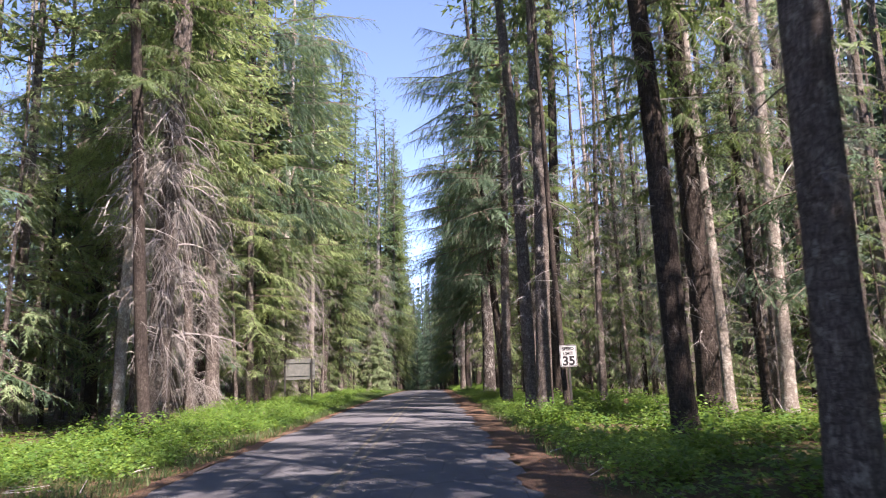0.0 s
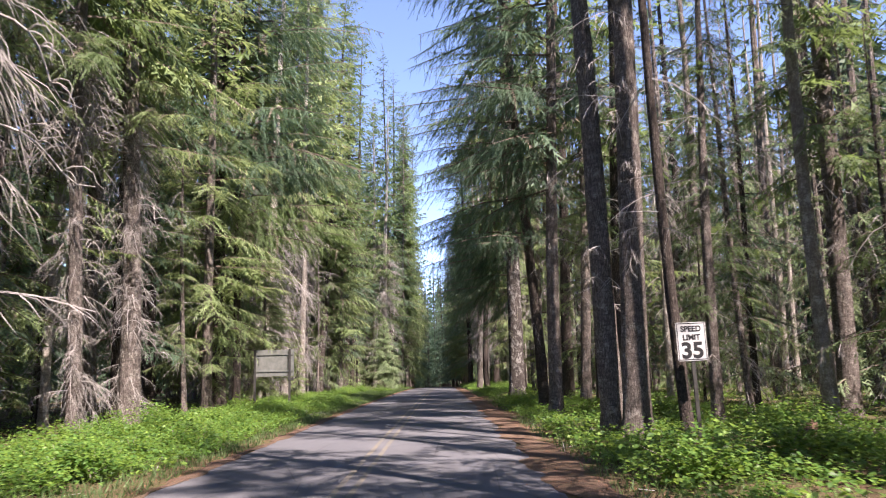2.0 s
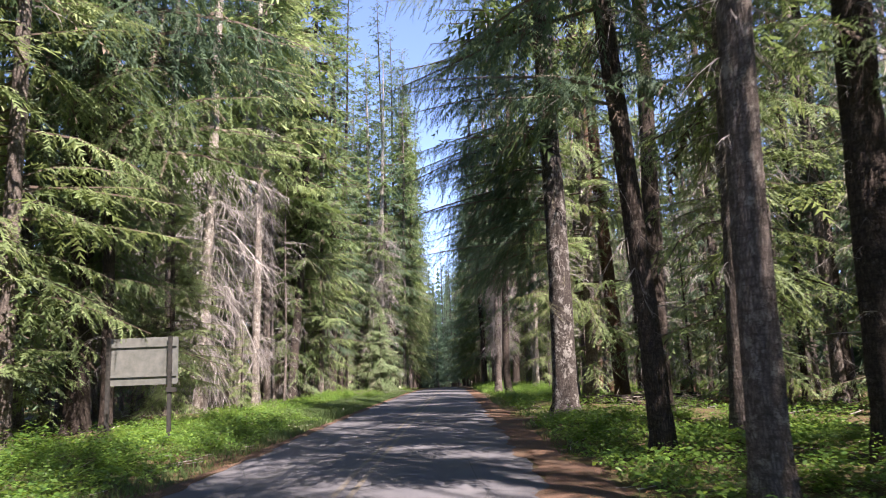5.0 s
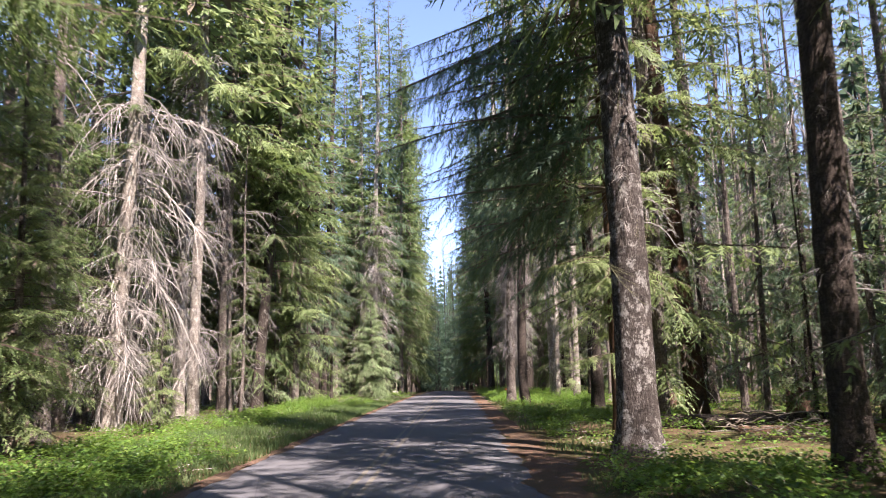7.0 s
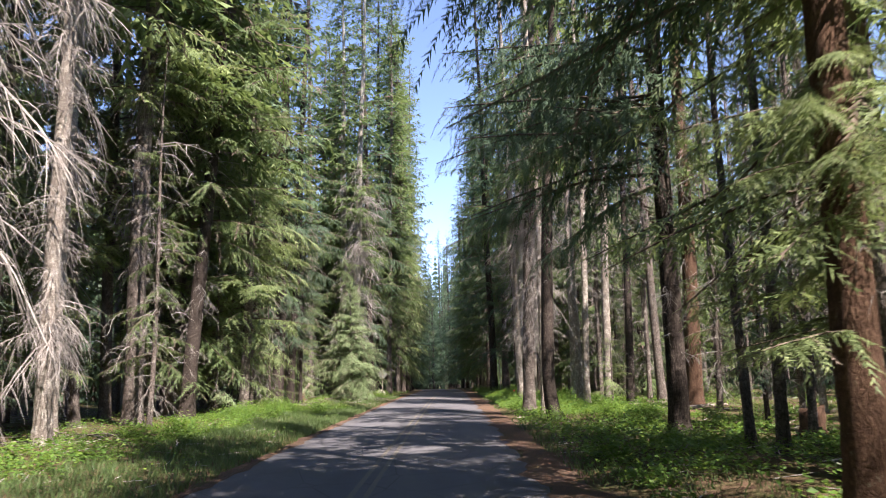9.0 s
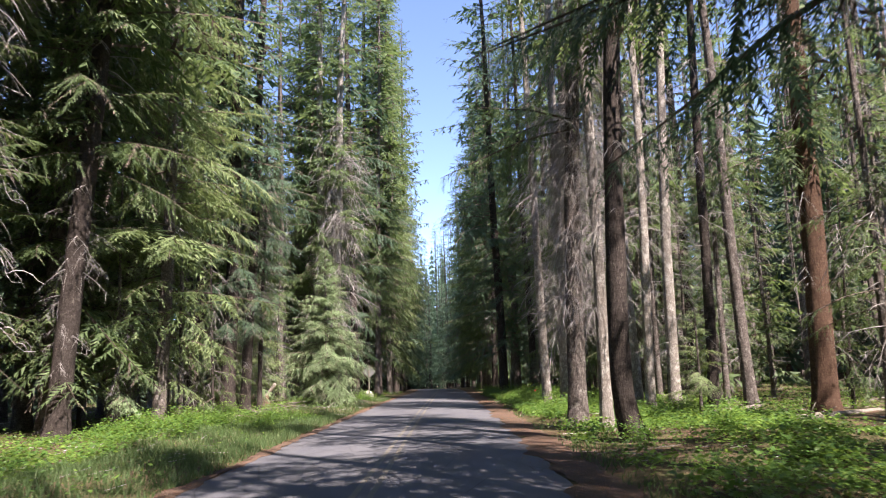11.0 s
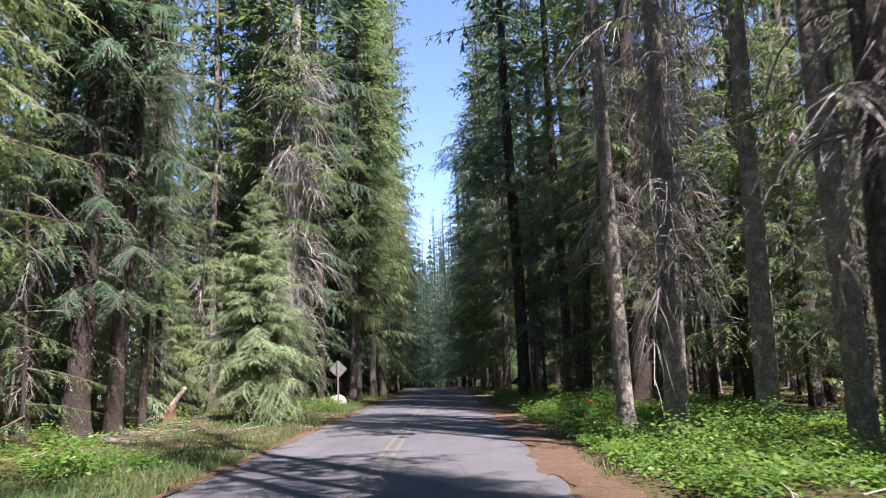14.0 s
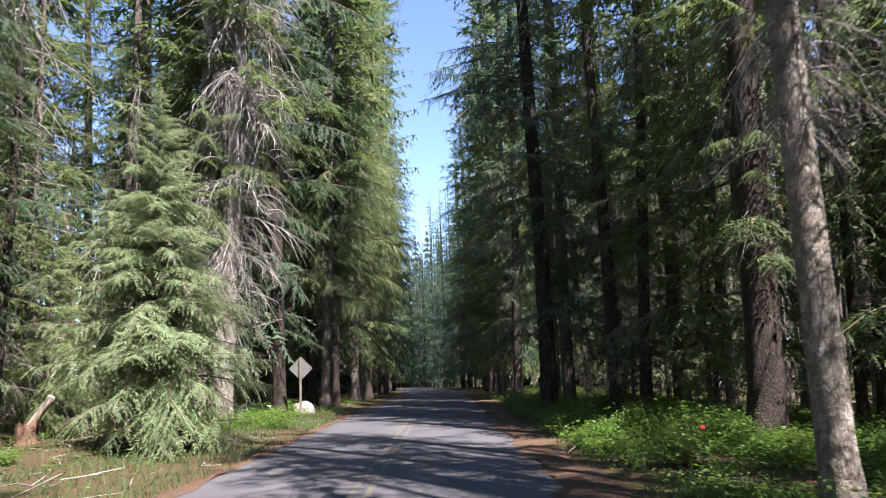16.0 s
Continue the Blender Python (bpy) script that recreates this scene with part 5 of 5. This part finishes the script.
def pole(x, y, h, r0, material, label, lean=0.0):
    bm = bmesh.new()
    bmesh.ops.create_cone(bm, cap_ends=True, segments=10, radius1=r0, radius2=r0 * 0.9, depth=h + 0.3)
    bmesh.ops.translate(bm, vec=(0, 0, (h - 0.3) / 2), verts=bm.verts)
    bmesh.ops.bevel(bm, geom=[e for e in bm.edges if e.is_boundary or len(e.link_faces) == 2 and e.calc_face_angle() > 1], offset=r0 * 0.2, segments=1, affect="EDGES")
    ob = new("marker_post", bm_mesh("marker_post", bm, material))
    ob.location = (x, y, -float(dip(y)))
    ob.rotation_euler = (0, radians(lean), 0)
    return tagged(ob, label, "post")


pole(6.32, 125.0, 3.3, 0.045, M_GALV, "thin pale metal pole among the trunks", -1)
pole(8.66, 112.0, 0.75, 0.03, M_STAKE, "short faded orange survey stake in shrubs", -8)


M_FLAG = plain("red_plastic_flag", (0.55, 0.03, 0.03), (0.68, 0.06, 0.05), 30, 0.5)


def pin_flag(x, y):
    ob = new("pin_flag")
    ob.location = (x, y, float(lift(x, y)))
    part("wire", box_mesh("wire", (0.006, 0.006, 0.7), (0, 0, 0.25), M_GALV, 0.001), ob)
    part("flag", box_mesh("flag", (0.10, 0.004, 0.07), (0.05, 0, 0.56), M_FLAG, 0.001), ob, "small red plastic flag")
    return tagged(ob, "small red marker flag on a wire in shrubs", "marker flag")


pin_flag(5.9, 105.0)


# ---------------------------------------------------------------- dead wood on the ground
def log(name, a, b, r0, r1, bark_mat, end_mat, label, category="log", stubs=3, seed=0):
    """A fallen stem between two points, with sawn or broken ends and branch stubs."""
    r = np.random.default_rng(800 + seed)
    a, b = np.array(a, float), np.array(b, float)
    body = new(name)
    t = np.linspace(0, 1, 12)
    pts = (b - a)[None, :] * t[:, None]
    pts[:, 2] += 0.03 * np.sin(3 * t + seed)
    V, T = tube(pts, (r0 + (r1 - r0) * t) * (1 + r.normal(size=12) * 0.03), 14, 0.04, r)
    part("stem", tri_mesh("stem", V, T, [bark_mat], smooth=True), body)
    d = (b - a) / np.linalg.norm(b - a)
    for p, rad, s in ((pts[0], r0, -1), (pts[-1], r1, 1)):
        V, T = tube([p + d * s * 0.002, p + d * s * 0.02], [rad * 0.93, rad * 0.88], 14, 0.03, r)
        part("cut_end", tri_mesh("cut_end", V, T, [end_mat]), body, "pale broken wood end")
    for i in range(stubs):
        q = pts[int(r.integers(2, 10))]
        w = np.array([r.normal(), r.normal(), abs(r.normal()) + 0.5])
        w /= np.linalg.norm(w)
        V, T = tube([q, q + w * (r0 + 0.08), q + w * (r0 + r.uniform(0.15, 0.5))], [0.03, 0.022, 0.01], 6)
        part("branch_stub", tri_mesh("branch_stub", V, T, [M_WOOD], smooth=True), body)
    body.location = (a[0], a[1], a[2] - float(dip(a[1])))
    return tagged(body, label, category)


def stump(x, y, d, h, bark_mat, label, ragged_top=0.1, seed=0, name="stump"):
    """A tree stump with flaring roots and an uneven top."""
    r = np.random.default_rng(900 + seed)
    ob = new(name)
    z = np.array([-0.1, 0.05, 0.15, 0.35 * h + 0.1, 0.7 * h + 0.05, h])
    sides = 18
    V, T = tube(np.stack([0 * z, 0 * z, z], 1), 0.5 * d * np.array([1.6, 1.45, 1.2, 1.02, 0.98, 0.95]), sides, 0.05, r)
    V[-sides - 2:-2, 2] += r.normal(size=sides) * ragged_top
    part("body", tri_mesh("body", V, T, [bark_mat], smooth=True), ob)
    V, T = tube(np.array([[0, 0, h - 0.01 - ragged_top * 0.6], [0, 0, h + 0.012 - ragged_top * 0.6]]), [0.42 * d, 0.40 * d], sides, 0.03, r)
    part("top", tri_mesh("top", V, T, [M_WOOD_ROT if bark_mat is not M_WOOD_PALE else M_WOOD_PALE]), ob, "splintered wood top")
    for i in range(5):
        a = i * 1.26 + r.uniform(-0.3, 0.3)
        c = np.array([math.cos(a), math.sin(a), 0])
        V, T = tube([c * 0.35 * d + [0, 0, 0.16], c * 0.75 * d + [0, 0, 0.06], c * (1.1 * d) + [0, 0, -0.05]], [0.14 * d, 0.09 * d, 0.03 * d], 6, 0.05, r)
        part("root", tri_mesh("root", V, T, [bark_mat], smooth=True), ob)
    ob.location = (x, y, float(lift(x, y)))
    return tagged(ob, label, "stump")


stump(8.05, 25.2, 0.24, 0.45, M_WOOD_ROT, "small rotten brown stump among herbs", 0.05, 1)
log("fallen_log", (9.0, 28.6, 0.2), (11.4, 25.2, 0.18), 0.17, 0.13, M_WOOD, M_WOOD_PALE, "grey weathered log lying on the forest floor", seed=1)
log("fallen_log", (8.7, 26.0, 0.1), (10.6, 23.4, 0.12), 0.12, 0.10, M_WOOD, M_WOOD_PALE, "grey weathered log lying on the forest floor", seed=2)
stump(12.9, 64.6, 0.8, 0.75, M_WOOD_ROT, "dark upturned root stump with broken roots", 0.18, 3, "root_stump")
log("fallen_log", (7.6, 63.2, 0.25), (12.5, 61.8, 0.3), 0.26, 0.2, M_BARK_DARK, M_WOOD_ROT, "dark fallen log behind the massive fir", seed=4)
log("fallen_log", (9.4, 60.6, 0.15), (13.4, 59.0, 0.2), 0.17, 0.13, M_WOOD_ROT, M_WOOD_ROT, "rotten red-brown log on needle litter", seed=5)
stump(10.4, 70.8, 0.6, 0.75, M_WOOD_ROT, "broad rotten brown stump inside the forest", 0.08, 6)
stump(6.35, 150.0, 0.42, 1.9, M_WOOD_PALE, "broken white snag standing beside the road", 0.22, 7, "broken_snag")
log("cut_log", (-9.1, 128.6, 0.32), (-7.0, 127.6, 0.30), 0.30, 0.28, M_WOOD_PALE, M_WOOD_PALE, "pale debarked cut log lying on grass", stubs=0, seed=8)
log("cut_log", (-9.6, 130.2, 0.26), (-7.9, 129.9, 0.26), 0.24, 0.22, M_WOOD_PALE, M_WOOD_PALE, "pale debarked cut log lying on grass", stubs=1, seed=9)
stump(-6.75, 127.4, 0.5, 0.55, M_BARK_PALE, "short cut stump with grey bark", 0.03, 10)
log("leaning_log", (-11.2, 113.2, -0.05), (-10.0, 113.0, 1.45), 0.17, 0.10, M_WOOD_PALE, M_WOOD_PALE, "pale broken log leaning out of the shrubs", seed=11, stubs=2)
stump(-10.6, 112.8, 0.5, 0.5, M_WOOD_ROT, "red-brown rotten stump under a leaning log", 0.12, 12)
log("fallen_log", (-12.6, 31.5, 0.15), (-9.8, 30.0, 0.15), 0.12, 0.09, M_WOOD, M_WOOD_PALE, "grey weathered log lying on the forest floor", seed=13)
log("fallen_log", (9.6, 84.5, 0.12), (14.2, 87.0, 0.2), 0.13, 0.10, M_WOOD, M_WOOD_PALE, "grey weathered log lying on the forest floor", seed=14)
log("fallen_log", (10.2, 89.5, 0.12), (13.0, 92.6, 0.15), 0.12, 0.09, M_WOOD, M_WOOD_PALE, "grey weathered log lying on the forest floor", seed=15)
log("fallen_log", (-8.9, 103.2, 0.1), (-6.2, 101.0, 0.1), 0.10, 0.07, M_WOOD, M_WOOD_PALE, "thin grey log lying among dry sticks", seed=16)


def boulder(x, y, size, seed, label):
    bm = bmesh.new()
    bmesh.ops.create_icosphere(bm, subdivisions=3, radius=1)
    for v in bm.verts:
        k = 1 + 0.28 * noise.noise(v.co * 1.3 + Vector((seed, 0, 0))) + 0.10 * noise.noise(v.co * 3.7 + Vector((0, seed, 0)))
        v.co = Vector((v.co.x * size[0] * k, v.co.y * size[1] * k, v.co.z * size[2] * k))
    ob = new("boulder", bm_mesh("boulder", bm, M_STONE, True))
    ob.location = (x, y, size[2] * 0.5 - float(dip(y)))
    return tagged(ob, label, "boulder")


boulder(-5.75, 128.6, (0.62, 0.45, 0.42), 3.0, "weathered brown-grey boulder on the grass verge")
boulder(-6.3, 130.2, (0.4, 0.35, 0.3), 8.0, "small grey boulder on the grass verge")


def stick_pile(x, y, width, depth, height, n, seed, label):
    """A heap of dead grey sticks."""
    r = np.random.default_rng(seed)
    pieces = []
    for i in range(n):
        c = np.array([r.normal() * width * 0.3, r.normal() * depth * 0.3, abs(r.normal()) * height * 0.35 + 0.03])
        a, L = r.uniform(0, 6.28), r.uniform(0.3, 1.1)
        d = np.array([math.cos(a), math.sin(a), r.normal() * 0.22]) * L / 2
        k = np.array([0, 0, r.uniform(-0.05, 0.10)])
        lo = c - d
        lo[2] = max(lo[2], 0.01)
        pieces.append(tube([lo, c + k, c + d], [r.uniform(0.010, 0.026), 0.014, 0.006], 4))
    V, T = joined(pieces)
    ob = new("stick_pile", tri_mesh("stick_pile", V, T, [M_WOOD]))
    ob.location = (x, y, float(lift(x, y)))
    return tagged(ob, label, "brush pile", kind="stuff")


stick_pile(-6.4, 111.9, 3.2, 1.6, 0.6, 150, 41, "heap of dead grey sticks beside the road")
stick_pile(-7.2, 103.5, 3.4, 4.0, 0.3, 36, 42, "scattered dead grey sticks on bare soil")
stick_pile(10.6, 60.2, 3.6, 2.4, 0.7, 130, 43, "tangle of dead brown sticks round fallen logs")
stick_pile(9.6, 25.6, 3.0, 2.6, 0.3, 70, 44, "scattered dead sticks among fallen logs")
stick_pile(-10.5, 75.5, 3.0, 3.0, 0.3, 60, 45, "scattered dead sticks under bare firs")

# loose sticks all over the forest floor
kr = np.random.default_rng(66)
n = 5200
side = np.where(kr.random(n) < 0.5, -1, 1)
P = np.column_stack([side * kr.uniform(4.0, 24.0, n), kr.uniform(6, 140, n), np.zeros(n)])
P[:, 2] = lift(P[:, 0], P[:, 1]) + 0.02
yaw, ln = kr.uniform(0, 6.28, n), kr.uniform(0.15, 0.9, n)
d = np.stack([np.cos(yaw) * ln, np.sin(yaw) * ln, kr.uniform(-0.01, 0.12, n)], 1)
s = np.stack([-np.sin(yaw), np.cos(yaw), np.full(n, 0.5)], 1) * kr.uniform(0.005, 0.014, n)[:, None]
V = np.empty((n, 4, 3))
V[:, 0], V[:, 1], V[:, 2], V[:, 3] = P + s, P - s, P + d - s * 0.6, P + d + s * 0.6
k = np.arange(n) * 4
tagged(new("fallen_twigs", tri_mesh("fallen_twigs", V.reshape(-1, 3), np.concatenate([np.stack([k, k + 1, k + 2], 1), np.stack([k, k + 2, k + 3], 1)]), [M_TWIG])),
       "dead grey twigs strewn over the forest floor", "twigs", kind="stuff")
